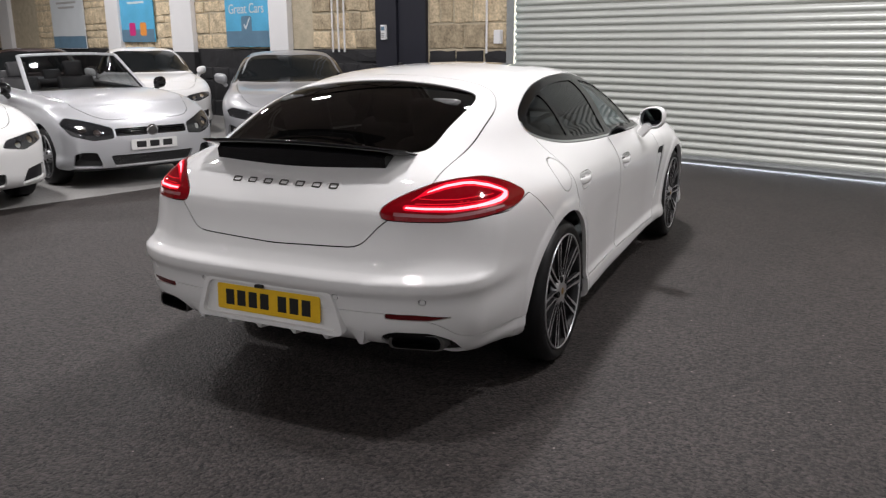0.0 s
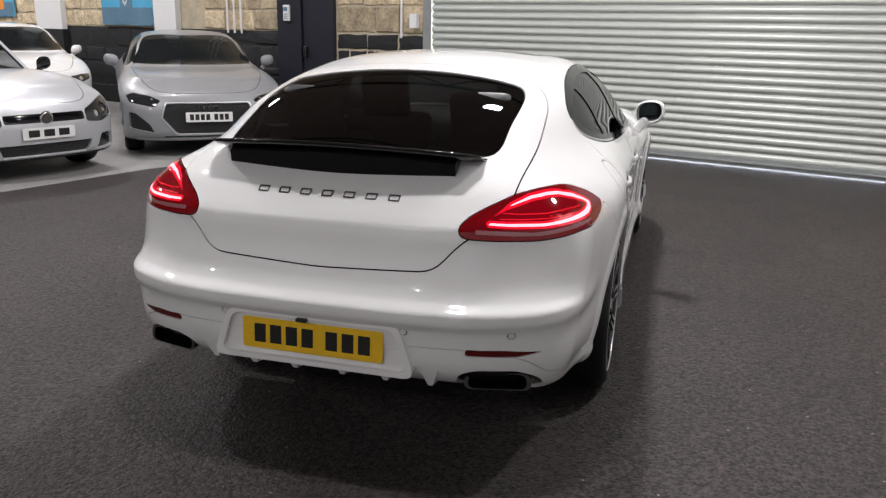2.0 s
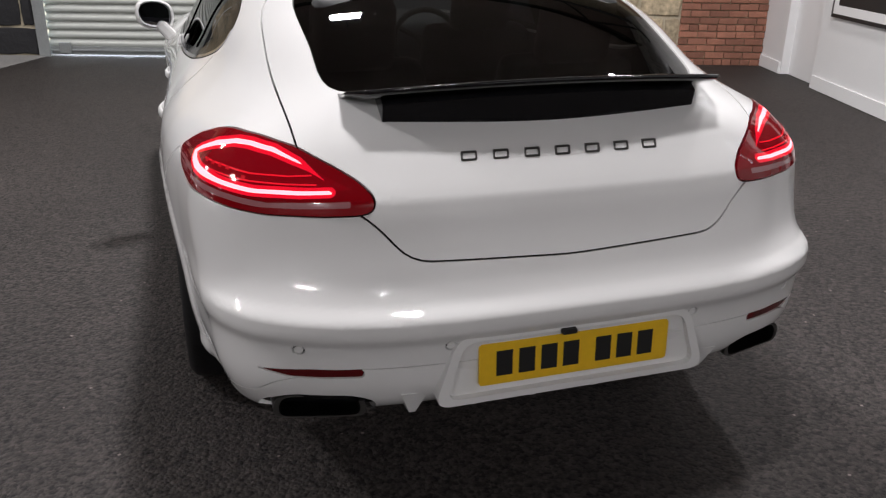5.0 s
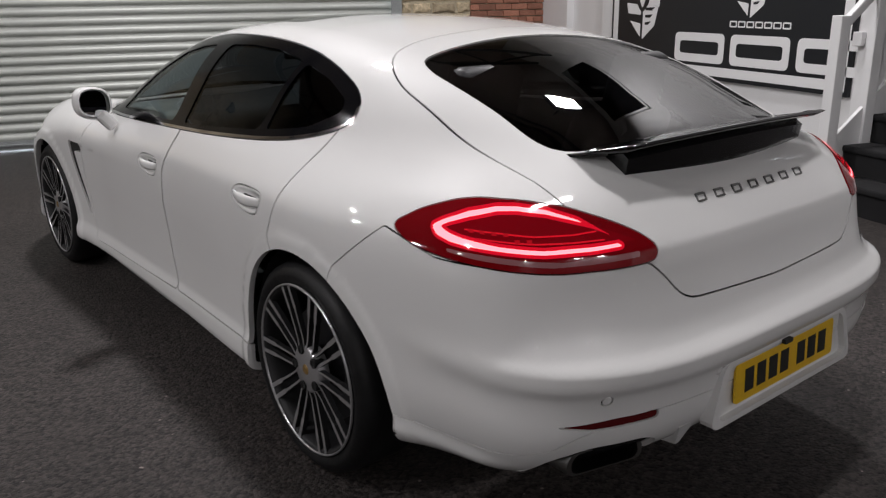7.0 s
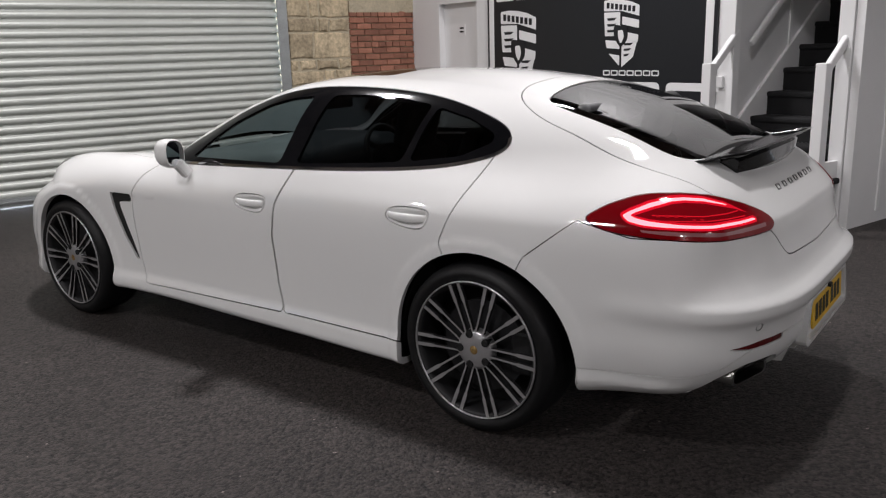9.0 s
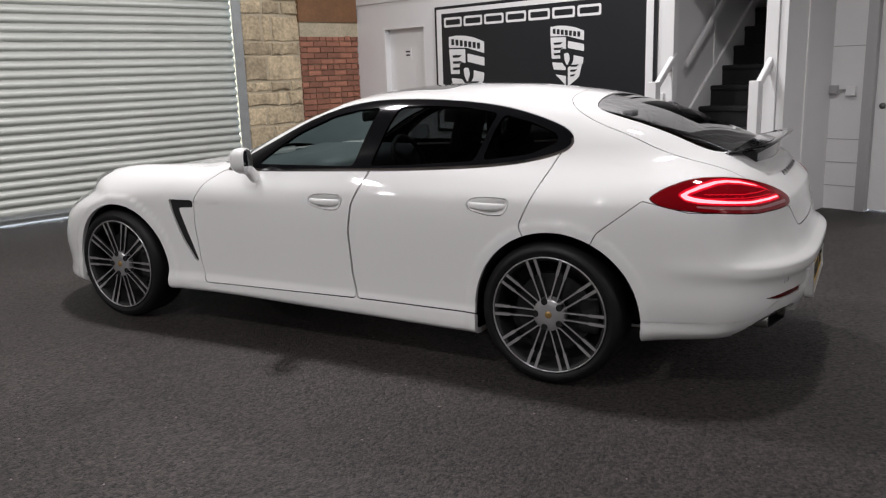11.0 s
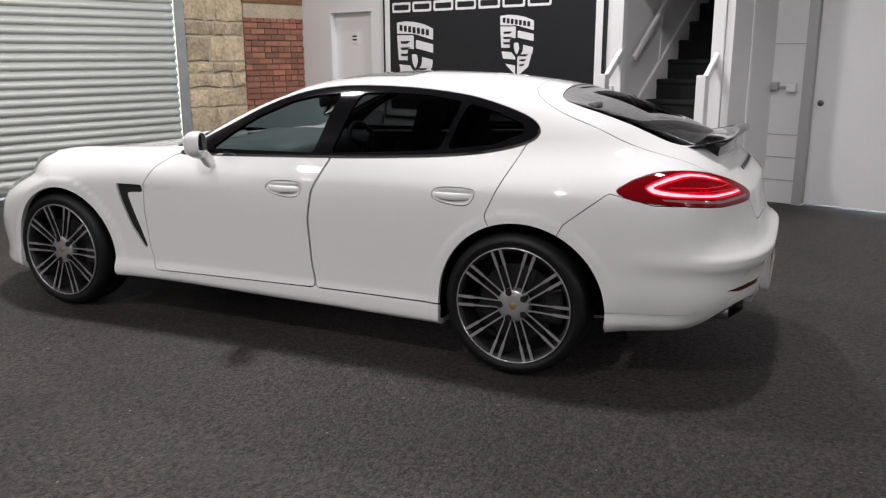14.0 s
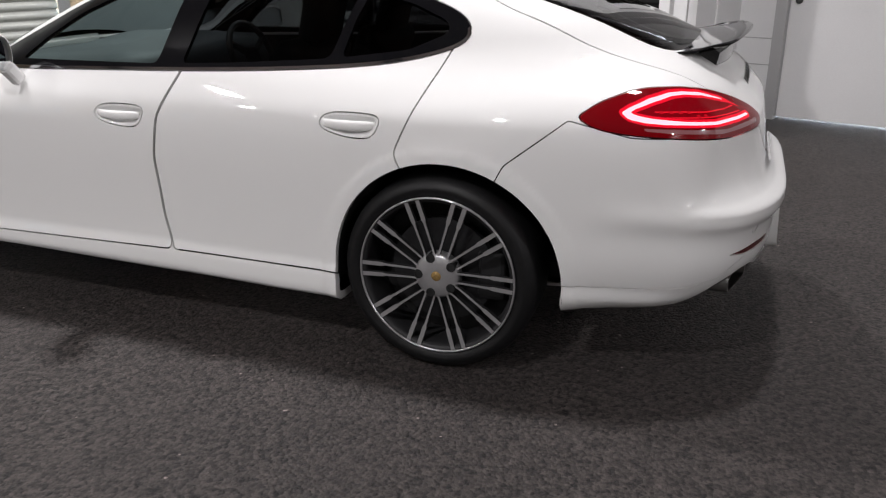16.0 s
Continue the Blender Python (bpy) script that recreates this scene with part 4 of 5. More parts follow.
    for sx in (-1, 1):
        prof = fillet([(-0.106, -0.031), (0.106, -0.031), (0.113, 0.0), (0.097, 0.032), (-0.097, 0.032), (-0.113, 0.0)], 0.028)
        inner = prof * 0.88
        tip = ring_slab("exhaust_tip", prof, inner, lambda u, v, d, sx=sx: (sx * (0.632 + u), -0.81 - d * (1 - 1.3 * (u + 0.11)), 0.372 + v), 0.192, M_STEELDARK, car, "smoked steel exhaust tip")
        # Near-black plug stands in for the shade inside the pipe
        slab("exhaust_bore", inner, lambda u, v, d, sx=sx: (sx * (0.632 + u), -0.86 - d, 0.372 + v), 0.01, M_SHADOWGAP, tip)
    # badge word as seven plain bars
    for i in range(7):
        x = -0.243 + 0.081 * i
        ys = float(solve_y(F, x, 0.972))
        o = fillet([(-0.021, -0.010), (0.019, -0.010), (0.022, 0.010), (-0.018, 0.010)], 0.004)
        ring_slab("badge_bar", o, o * np.array([0.80, 0.58]), lambda u, v, d, x=x, ys=ys: (x + u, ys - d - 0.7 * v * -1, 0.972 + v), 0.005, M_STEELDARK, car, "plain dark chrome letter shape")
    for sx in (-1, 1):
        mirror(car, sx * 0.972, 1.765, 1.045, sx, M_WHITECAR, 0.92)
    # cabin
    bm = bmesh.new()
    box_bm(-0.72, 0.72, -0.3, 2.2, 0.32, 0.40, 0.02, 2, bm)
    part("cabin_floor", bm, M_LEATHER, car)
    for x in (-0.37, 0.37):
        seat(car, x, 1.15, M_LEATHER, 0.66)
        seat(car, x, 0.25, M_LEATHER, 0.66)
    verts = []
    prof = [(2.25, 0.98), (1.95, 0.99), (1.72, 0.985), (1.64, 0.95), (1.62, 0.86), (1.68, 0.70), (1.85, 0.60), (2.25, 0.60)]
    for x in (-0.74, -0.5, 0.0, 0.28, 0.38, 0.48, 0.74):
        lift = 0.035 * math.exp(-(((x - 0.38) / 0.17) ** 2))
        verts += [(x, y, z + (lift if z > 0.9 else 0)) for y, z in prof]
    k = len(prof)
    faces = [(i * k + j, i * k + (j + 1) % k, (i + 1) * k + (j + 1) % k, (i + 1) * k + j) for i in range(6) for j in range(k)]
    mesh_ob("dashboard", verts, faces, M_DASH, car, "grey leather dashboard", True)
    bm = bmesh.new()
    box_bm(-0.11, 0.11, 0.1, 1.75, 0.40, 0.66, 0.04, 2, bm)
    part("centre_console", bm, M_LEATHER, car, "", True)
    v, f = [], []
    nseg, mseg = 32, 8
    for i in range(nseg):
        a = 2 * math.pi * i / nseg
        for j in range(mseg):
            b2 = 2 * math.pi * j / mseg
            rr = 0.18 + 0.016 * math.cos(b2)
            v.append((rr * math.cos(a), 0.016 * math.sin(b2), rr * math.sin(a)))
    f = [(i * mseg + j, i * mseg + (j + 1) % mseg, ((i + 1) % nseg) * mseg + (j + 1) % mseg, ((i + 1) % nseg) * mseg + j) for i in range(nseg) for j in range(mseg)]
    st = mesh_ob("steering_wheel", v, f, M_LEATHER, car, "black leather steering wheel", True)
    st.matrix_basis = pose(0.38, 1.50, 0.90, -22, 0, 0)
    for a in (0, 120, 240):
        s = part("steering_spoke", beam_bm((0, 0, 0), (0.17 * math.cos(math.radians(a - 90)), 0, 0.17 * math.sin(math.radians(a - 90))), 0.03, 0.015), M_ALLOYDARK, st)
    bm = bmesh.new()
    box_bm(-0.05, 0.05, -0.02, 0.02, -0.05, 0.05, 0.015, 2, bm)
    part("steering_hub", bm, M_LEATHER, st)
    bm = bmesh.new()
    box_bm(-0.11, 0.11, 1.52, 1.55, 1.20, 1.265, 0.012, 2, bm)
    box_bm(-0.012, 0.012, 1.50, 1.53, 1.25, 1.36, 0.0, 2, bm)
    part("rear_view_mirror", bm, M_BLACKMAT, car)
    bm = bmesh.new()
    box_bm(-0.70, 0.70, -0.85, -0.2, 0.90, 0.93, 0.01, 2, bm)
    part("parcel_shelf", bm, M_LEATHER, car)
    return car, F


def solve_x(F, y, z):
    x = np.linspace(0.4, 1.1, 400)
    return x[np.argmax(F(x, np.full_like(x, y), np.full_like(x, z)) > 0)]


def solve_y(F, x, z):
    y = np.linspace(-1.4, 0.0, 800)
    return y[np.argmax(F(np.full_like(y, x), y, np.full_like(y, z)) < 0)]


SALOON, SALOON_F = saloon_car()

# ---- the hall ----
WALL_Y = 6.82
WHITE_X = 3.73
SHUT_L, SHUT_R = -4.57, 1.75
floor = box("floor", -27, 9, -10, 7.22, -0.2, 0.0, M_FLOOR)
tagged(floor, "dark grey-brown rubber granule floor with pale specks", "floor", kind="structure")
pale = slab("display_floor", [(-5.28, -10), (-5.21, 0.5), (-5.23, 2.48), (-4.88, 4.6), (-4.58, WALL_Y), (-27, WALL_Y), (-27, -10)], lambda u, v, d: (u, v, d), 0.005, M_PALEFLOOR)
tagged(pale, "worn pale concrete display floor", "floor", kind="structure")


def shutter():
    """A roller shutter of curved horizontal slats."""
    ob = empty("roller_shutter", None, "pale galvanised steel roller shutter, closed, daylight under its edge", "shutter")
    pitch, n = 0.0965, 47
    prof = [(0.0, 0.0), (0.026, 0.010), (0.033, 0.028), (0.031, 0.052), (0.018, 0.072), (0.0, 0.082), (0.0, pitch)]
    verts = [(x, WALL_Y + 0.06 - dy, dz) for x in (SHUT_L, SHUT_R) for dy, dz in prof]
    k = len(prof)
    faces = [(i, i + 1, k + i + 1, k + i) for i in range(k - 1)]
    first = mesh_ob("slat", verts, faces, M_SHUTTER, ob, smooth=True)
    first.location = (0, 0, 0.1)
    for i in range(1, n):
        o = first.copy()
        scene.collection.objects.link(o)
        o.location = (0, 0, 0.1 + i * pitch)
    bm = bmesh.new()
    box_bm(SHUT_L, SHUT_R, WALL_Y + 0.02, WALL_Y + 0.06, 0.018, 0.11, 0, 2, bm)
    box_bm(SHUT_L, SHUT_R, WALL_Y + 0.0, WALL_Y + 0.06, 0.06, 0.075, 0, 2, bm)
    part("bottom_rail", bm, M_GALV, ob, "grey steel bottom rail")
    for x in (SHUT_L, SHUT_R):
        s = 1 if x > 0 else -1
        bm = bmesh.new()
        box_bm(x - s * 0.03, x + s * 0.10, WALL_Y - 0.05, WALL_Y - 0.035, 0.0, 4.8, 0, 2, bm)
        box_bm(x + s * 0.085, x + s * 0.10, WALL_Y - 0.035, WALL_Y + 0.07, 0.0, 4.8, 0, 2, bm)
        part("guide_rail", bm, M_GALV, ob, "grey galvanised guide rail")
    box("shutter_lock", SHUT_L + 0.12, SHUT_L + 0.25, WALL_Y - 0.02, WALL_Y + 0.03, 0.03, 0.16, M_GALV, ob, "grey lock box", 0.01)


shutter()


def walls():
    def st(ob, label, cat="wall"):
        return tagged(ob, label, cat, kind="structure")
    n1 = st(box("wall_north", -27, SHUT_L - 0.1, WALL_Y, WALL_Y + 0.4, 0, CEIL, M_STONEMORTAR), "sandstone block wall above a black-painted plinth")
    n2 = st(box("wall_north_corner", SHUT_R + 0.1, WHITE_X + 0.6, WALL_Y, WALL_Y + 0.4, 0, CEIL, M_STONEMORTAR), "sandstone wall with a red brick infill")
    st(box("wall_over_shutter", SHUT_L - 0.1, SHUT_R + 0.1, WALL_Y, WALL_Y + 0.4, 4.6, CEIL, M_STONEMORTAR), "stone wall over the roller shutter")
    st(box("outside_ground", -8, 6, 7.22, 14, -0.3, -0.02, M_PALEFLOOR), "pale concrete yard outside the shutter", "ground")
    # Added behind the camera to close the hall; grey so it bounces little light
    st(box("wall_south", -27, 9, -10.3, -10, 0, CEIL, M_DIMWALL), "unseen closing wall of the hall, grey to keep its bounce low")
    st(box("wall_west", -27.3, -27, -10, 7.2, 0, CEIL, M_STONEMORTAR), "sandstone end wall")
    st(box("ceiling", -27.3, 9.3, -10.3, 7.3, CEIL, CEIL + 0.2, M_CEIL), "dark timber and steel roof", "ceiling")
    # white partition with a door recess, an upper storey and the stair opening
    e = st(box("wall_east", WHITE_X, WHITE_X + 0.12, 1.86, 5.39, 0, 2.42, M_WALLWHITE), "white painted partition wall")
    st(box("wall_east_end", WHITE_X, WHITE_X + 0.12, 6.23, WALL_Y, 0, 2.42, M_WALLWHITE), "white painted partition end by the brickwork")
    st(box("wall_over_door", WHITE_X, WHITE_X + 0.12, 5.39, 6.23, 2.09, 2.42, M_WALLWHITE), "white wall over the door")
    st(box("wall_upper", WHITE_X - 0.02, WHITE_X + 0.12, 0.58, WALL_Y, 2.42, CEIL, M_WALLWHITE), "white upper storey wall with dark windows")
    for y0, y1 in ((2.2, 4.15),):
        w = tagged(box("window_upper", WHITE_X - 0.04, WHITE_X - 0.022, y0, y1, 4.3, 5.4, M_BLACKGLOSS), "dark unlit office window", "window")
        for a in ((y0 - 0.05, y0, 4.25, 5.45), (y1, y1 + 0.05, 4.25, 5.45), (y0, y1, 4.25, 4.3), (y0, y1, 5.4, 5.45)):
            box("window_frame", WHITE_X - 0.05, WHITE_X - 0.02, a[0], a[1], a[2], a[3], M_TRIMWHITE, w)
    st(box("baseboard", WHITE_X - 0.018, WHITE_X, 1.86, 5.39, 0.006, 0.13, M_TRIMWHITE), "white skirting board", "baseboard")
    st(box("baseboard_2", WHITE_X - 0.018, WHITE_X, 6.23, WALL_Y, 0.006, 0.13, M_TRIMWHITE), "white skirting board", "baseboard")
    d = st(box("door_1", WHITE_X + 0.09, WHITE_X + 0.12, 5.39, 6.23, 0.006, 2.09, M_TRIMWHITE), "white flush door in a recess", "door")
    box("door_lining", WHITE_X + 0.0, WHITE_X + 0.09, 5.39, 5.42, 0.006, 2.09, M_TRIMWHITE, d)
    box("door_lining", WHITE_X + 0.0, WHITE_X + 0.09, 6.20, 6.23, 0.006, 2.09, M_TRIMWHITE, d)
    box("door_lining", WHITE_X + 0.0, WHITE_X + 0.09, 5.42, 6.20, 2.06, 2.09, M_TRIMWHITE, d)
    sg = box("door_sign", WHITE_X + 0.084, WHITE_X + 0.089, 5.76, 5.90, 1.66, 1.80, M_TRIMWHITE, d, "small white notice")
    for z in (1.70, 1.745):
        box("notice_bar", WHITE_X + 0.081, WHITE_X + 0.084, 5.79, 5.87, z, z + 0.02, M_INK, sg)
    # corner brick and stone pieces, stone plinth of the long wall
    rnd = random.Random(5)
    zc = 0.0
    while zc < 1.985:
        x = 2.74 + (0.11 if int(zc / 0.0777) % 2 else 0)
        header = int(round(zc / 0.0777)) % 5 == 0
        if x > 2.75:
            brick(n2, 2.74, x - 0.01, zc, rnd)
        while x < WHITE_X:
            w = 0.1075 if header else 0.22
            brick(n2, x, min(x + w - 0.01, WHITE_X), zc, rnd)
            x += w
        zc += 0.0777
    box("band", 2.74, WHITE_X, WALL_Y - 0.03, WALL_Y - 0.002, 1.995, 2.19, M_STONEMORTAR, n2, "rendered stone band")
    box("board", 2.72, WHITE_X - 0.02, WALL_Y - 0.05, WALL_Y - 0.002, 2.19, 3.4, M_WOOD, n2, "varnished brown plywood board")
    stones("stone", SHUT_R + 0.1, 2.74, 0.0, 4.4, 0.21, 0.36, M_STONE, n2, seed=3)
    far_stone, far_plinth = ([], []), ([], [])
    for x0, x1 in ((-6.29, SHUT_L - 0.1), (-9.26, -7.45), (-13.29, -9.9), (-16.68, -14.14), (-21.77, -17.32)):
        stones("stone", x0, x1, 1.41, 3.5, 0.27, 0.55, M_STONE, n1, seed=int(-x0 * 10), joined=far_stone if x0 < -13 else None)
        stones("plinth_stone", x0, x1, 0.0, 1.41, 0.27, 0.5, M_BLACKWALL, n1, seed=int(-x0 * 7), joined=far_plinth)
    tagged(mesh_ob("far_stones", *far_stone, M_STONE, n1), kind="stuff")
    tagged(mesh_ob("plinth_stones", *far_plinth, M_BLACKWALL, n1, "rough black-painted stones"), kind="stuff")
    box("plinth", -27, -7.45, WALL_Y - 0.012, WALL_Y - 0.001, 0, 1.41, M_BLACKWALL, n1, "black painted plinth")
    for x0, x1 in ((-10.46, -9.87), (-14.15, -13.27), (-17.27, -16.6), (-24.42, -23.57)):
        c = box("white_pilaster", x0, x1, WALL_Y - 0.12, WALL_Y - 0.001, 1.34, CEIL, M_WALLWHITE, n1, "white painted pilaster")
        box("pilaster_foot", x0, x1, WALL_Y - 0.12, WALL_Y - 0.001, 0, 1.34, M_BLACKWALL, n1, "black painted pilaster foot")
    for x in (-8.63, -8.47, -8.31, -5.04):
        o = part("conduit", beam_bm((x, WALL_Y - 0.06, 1.36), (x, WALL_Y - 0.06, 4.5), 0.03, 0.03, 0.009), M_TRIMWHITE, n1, "white cable conduit")
    box("isolator", -4.86, -4.74, WALL_Y - 0.12, WALL_Y - 0.04, 1.50, 1.70, M_TRIMWHITE, n1, "white isolator box", 0.008)


def brick(parent, x0, x1, z, rnd):
    y = WALL_Y - rnd.uniform(0.022, 0.032)
    h, b = 0.066, 0.004
    v = []
    for yy, i in ((WALL_Y, 0), (y + 0.004, 0), (y, b)):
        v += [(x0 + i, yy, z + i), (x1 - i, yy, z + i), (x1 - i, yy, z + h - i), (x0 + i, yy, z + h - i)]
    f = [(8, 9, 10, 11)] + [(4 * r + k, 4 * r + (k + 1) % 4, 4 * r + 4 + (k + 1) % 4, 4 * r + 4 + k) for r in (0, 1) for k in range(4)]
    mesh_ob("brick", v, f, M_BRICK, parent)


def stones(name, x0, x1, z0, z1, course, length, material, parent, y=WALL_Y, seed=1, joined=None):
    """Courses of rough blocks proud of a mortar bed."""
    rnd = random.Random(seed)
    z = z0
    while z < z1 - 0.03:
        h = min(course * rnd.choice((0.6, 0.85, 1.0, 1.2, 1.55)) * rnd.uniform(0.92, 1.08), z1 - z)
        if z1 - z - h < 0.06:
            h = z1 - z
        x = x0
        while x < x1 - 0.03:
            w = min(length * rnd.uniform(0.4, 1.4), x1 - x)
            if x1 - x - w < 0.12:
                w = x1 - x
            d = rnd.uniform(0.010, 0.032)
            g = 0.004
            ring = [(-1, -1), (-0.4, -1), (0.35, -1), (1, -1), (1, -0.3), (1, 0.4), (1, 1), (0.4, 1), (-0.3, 1), (-1, 1), (-1, 0.35), (-1, -0.4)]
            n = len(ring)
            verts = []
            cx, cz = x + w / 2, z + h / 2
            jit = [(rnd.uniform(0, 0.026), rnd.uniform(0, 0.024)) for _ in ring]
            for yy, ins in ((y + 0.02, 0.0), (y - d * 0.6, 0.002), (y - d, 0.014)):
                verts += [(cx + u * (w / 2 - g - ins) - math.copysign(a, u), yy + rnd.uniform(-0.004, 0.004), cz + v * (h / 2 - g - ins) - math.copysign(b, v)) for (u, v), (a, b) in zip(ring, jit)]
            verts += [(cx - w * 0.2, y - d - rnd.uniform(0, 0.012), cz + h * 0.1), (cx + w * 0.2, y - d - rnd.uniform(0, 0.012), cz - h * 0.1)]
            faces = [(n * r + i, n * r + (i + 1) % n, n * r + n + (i + 1) % n, n * r + n + i) for r in (0, 1) for i in range(n)]
            near = lambda i: 3 * n if ring[i][0] <= 0 else 3 * n + 1
            for i in range(n):
                j = (i + 1) % n
                if near(i) == near(j):
                    faces.append((2 * n + i, 2 * n + j, near(i)))
                else:
                    faces += [(2 * n + i, near(j), near(i)), (2 * n + i, 2 * n + j, near(j))]
            if joined is not None:
                k0 = len(joined[0])
                joined[0].extend(verts)
                joined[1].extend([tuple(k0 + i for i in f) for f in faces])
                x += w
                continue
            mesh_ob(name, verts, faces, material, parent)
            x += w
        z += h


def navy_door():
    d = tagged(box("door_2", -7.45, -6.95, WALL_Y - 0.10, WALL_Y - 0.002, 0.006, 3.6, M_NAVY), "dark navy steel door and frame", "door", kind="structure")
    leaf = box("door_leaf", -6.93, -6.31, WALL_Y - 0.07, WALL_Y - 0.002, 0.02, 3.6, M_NAVY, d, "dark navy door leaf", 0.006)
    box("door_handle", -6.88, -6.83, WALL_Y - 0.14, WALL_Y - 0.07, 1.02, 1.2, M_STEELDARK, leaf, "grey steel pull", 0.01)
    k = tagged(box("keypad", -7.28, -7.16, WALL_Y - 0.15, WALL_Y - 0.10, 1.57, 1.81, M_TRIMWHITE, None, "", 0.012), "white wall keypad with small grey screen on the door frame", "keypad")
    box("keypad_screen", -7.26, -7.18, WALL_Y - 0.155, WALL_Y - 0.15, 1.72, 1.78, M_SIGNDARK, k, "grey display")
    for i in range(3):
        for j in range(3):
            box("key", -7.258 + 0.028 * i, -7.238 + 0.028 * i, WALL_Y - 0.154, WALL_Y - 0.15, 1.60 + 0.03 * j, 1.62 + 0.03 * j, M_GREYPANEL, k)


def sign(x0, x1, z0, z1, top, low, label, word="", icons=()):
    s = tagged(box("wall_sign", x0, x1, WALL_Y - 0.075, WALL_Y - 0.05, z0, z1, top), label, "sign", "showroom wall signs")
    y = WALL_Y - 0.0755
    box("sign_lower_band", x0 + 0.01, x1 - 0.01, y - 0.003, y, z0 + 0.01, z0 + (z1 - z0) * 0.22, low, s, "darker printed landscape band")
    w = x1 - x0
    if word:
        cu = bpy.data.curves.new("word", "FONT")
        cu.body, cu.size, cu.extrude, cu.align_x = word, 0.27, 0.002, "CENTER"
        tmp = bpy.data.objects.new("tmp", cu)
        scene.collection.objects.link(tmp)
        me = bpy.data.meshes.new_from_object(tmp.evaluated_get(bpy.context.evaluated_depsgraph_get()))
        bpy.data.objects.remove(tmp)
        me.materials.append(M_SIGNWHITE)
        t = new("sign_word", me)
        t.parent = s
        t.matrix_basis = pose((x0 + x1) / 2, y - 0.004, 2.10, 90, 0, 0)
    else:
        for k, zz in enumerate((z1 - 0.30, z1 - 0.42)):
            box("sign_bar", x0 + w * (0.2 + 0.05 * k), x1 - w * (0.2 + 0.05 * k), y - 0.003, y, zz, zz + 0.05, M_SIGNWHITE if top is M_SIGNBLUE else M_GREYPANEL, s)
    for u, z, hw, m in icons:
        o = slab("sign_icon", fillet([(-hw, -hw), (hw, -hw), (hw, hw), (-hw, hw)], hw * 0.4), lambda a, b, d, u=u, z=z: (x0 + u * w + a, y - d, z + b), 0.004, m, s)
        if m is M_SIGNDARK:
            tick = [(-0.10, 0.0), (-0.03, -0.09), (0.13, 0.13), (0.11, 0.15), (-0.03, -0.03), (-0.08, 0.03)]
            slab("tick_mark", tick, lambda a, b, d, u=u, z=z: (x0 + u * w + a, y - d - 0.004, z + b), 0.004, M_SIGNWHITE, o)


def frame_letter(parent, y0, y1, z0, z1, th, x):
    """A plain hollow rounded block in place of a letter."""
    o = fillet([(y0, z0), (y1, z0), (y1, z1), (y0, z1)], (z1 - z0) * 0.22)
    c = np.array([(y0 + y1) / 2, (z0 + z1) / 2])
    h = np.array([abs(y1 - y0), abs(z1 - z0)])
    i = c + (o - c) * (h - 2 * th) / h
    ring_slab("poster_block", o, i, lambda u, v, d: (x - d, u, v), 0.003, M_TRIMWHITE, parent)


def crest(parent, yc, z0, z1, x, tilt):
    """A plain quartered shield in white and black."""
    h = z1 - z0
    w = h * 0.72
    T = lambda u, v, d: (x - d, yc - u * w + tilt * 0.0, z0 + v * h - tilt * u * h)
    def piece(pts, m, lift, r=0.02):
        slab("shield_piece", fillet(pts, r), lambda u, v, d: T(u, v, d + lift), 0.002, m, parent)
    piece([(-0.5, 1.0), (-0.25, 1.04), (0.0, 1.05), (0.25, 1.04), (0.5, 1.0), (0.5, 0.84), (0.0, 0.88), (-0.5, 0.84)], M_TRIMWHITE, 0.003)
    for k in range(7):
        u = -0.42 + 0.122 * k
        piece([(u, 0.89), (u + 0.08, 0.895), (u + 0.08, 0.98), (u, 0.975)], M_POSTER, 0.0055, 0.01)
    piece([(-0.5, 0.82), (-0.03, 0.86), (-0.03, 0.50), (-0.46, 0.46)], M_TRIMWHITE, 0.003)
    for k in range(3):
        v = 0.74 - 0.09 * k
        piece([(-0.40, v), (-0.12, v + 0.03), (-0.20, v - 0.015), (-0.38, v - 0.035)], M_POSTER, 0.0055, 0.01)
        v2 = 0.40 - 0.085 * k
        piece([(0.10, v2), (0.36 - 0.05 * k, v2 + 0.03), (0.28 - 0.04 * k, v2 - 0.015), (0.10, v2 - 0.03)], M_POSTER, 0.0055, 0.01)
    piece([(0.03, 0.80), (0.5, 0.78), (0.5, 0.66), (0.03, 0.68)], M_TRIMWHITE, 0.003)
    piece([(0.03, 0.58), (0.49, 0.56), (0.47, 0.44), (0.03, 0.46)], M_TRIMWHITE, 0.003)
    piece([(0.03, 0.46), (0.45, 0.45), (0.36, 0.22), (0.03, 0.02)], M_TRIMWHITE, 0.003)
    piece([(-0.45, 0.40), (-0.03, 0.42), (-0.03, 0.30), (-0.40, 0.28)], M_TRIMWHITE, 0.003)
    piece([(-0.34, 0.20), (-0.03, 0.20), (-0.03, 0.04)], M_TRIMWHITE, 0.003)
    piece([(-0.20, 0.66), (0.20, 0.66), (0.20, 0.46), (0.0, 0.32), (-0.20, 0.46)], M_POSTER, 0.006, 0.08)
    piece([(-0.08, 0.58), (0.06, 0.60), (0.10, 0.50), (0.02, 0.38), (-0.06, 0.46)], M_TRIMWHITE, 0.009, 0.04)


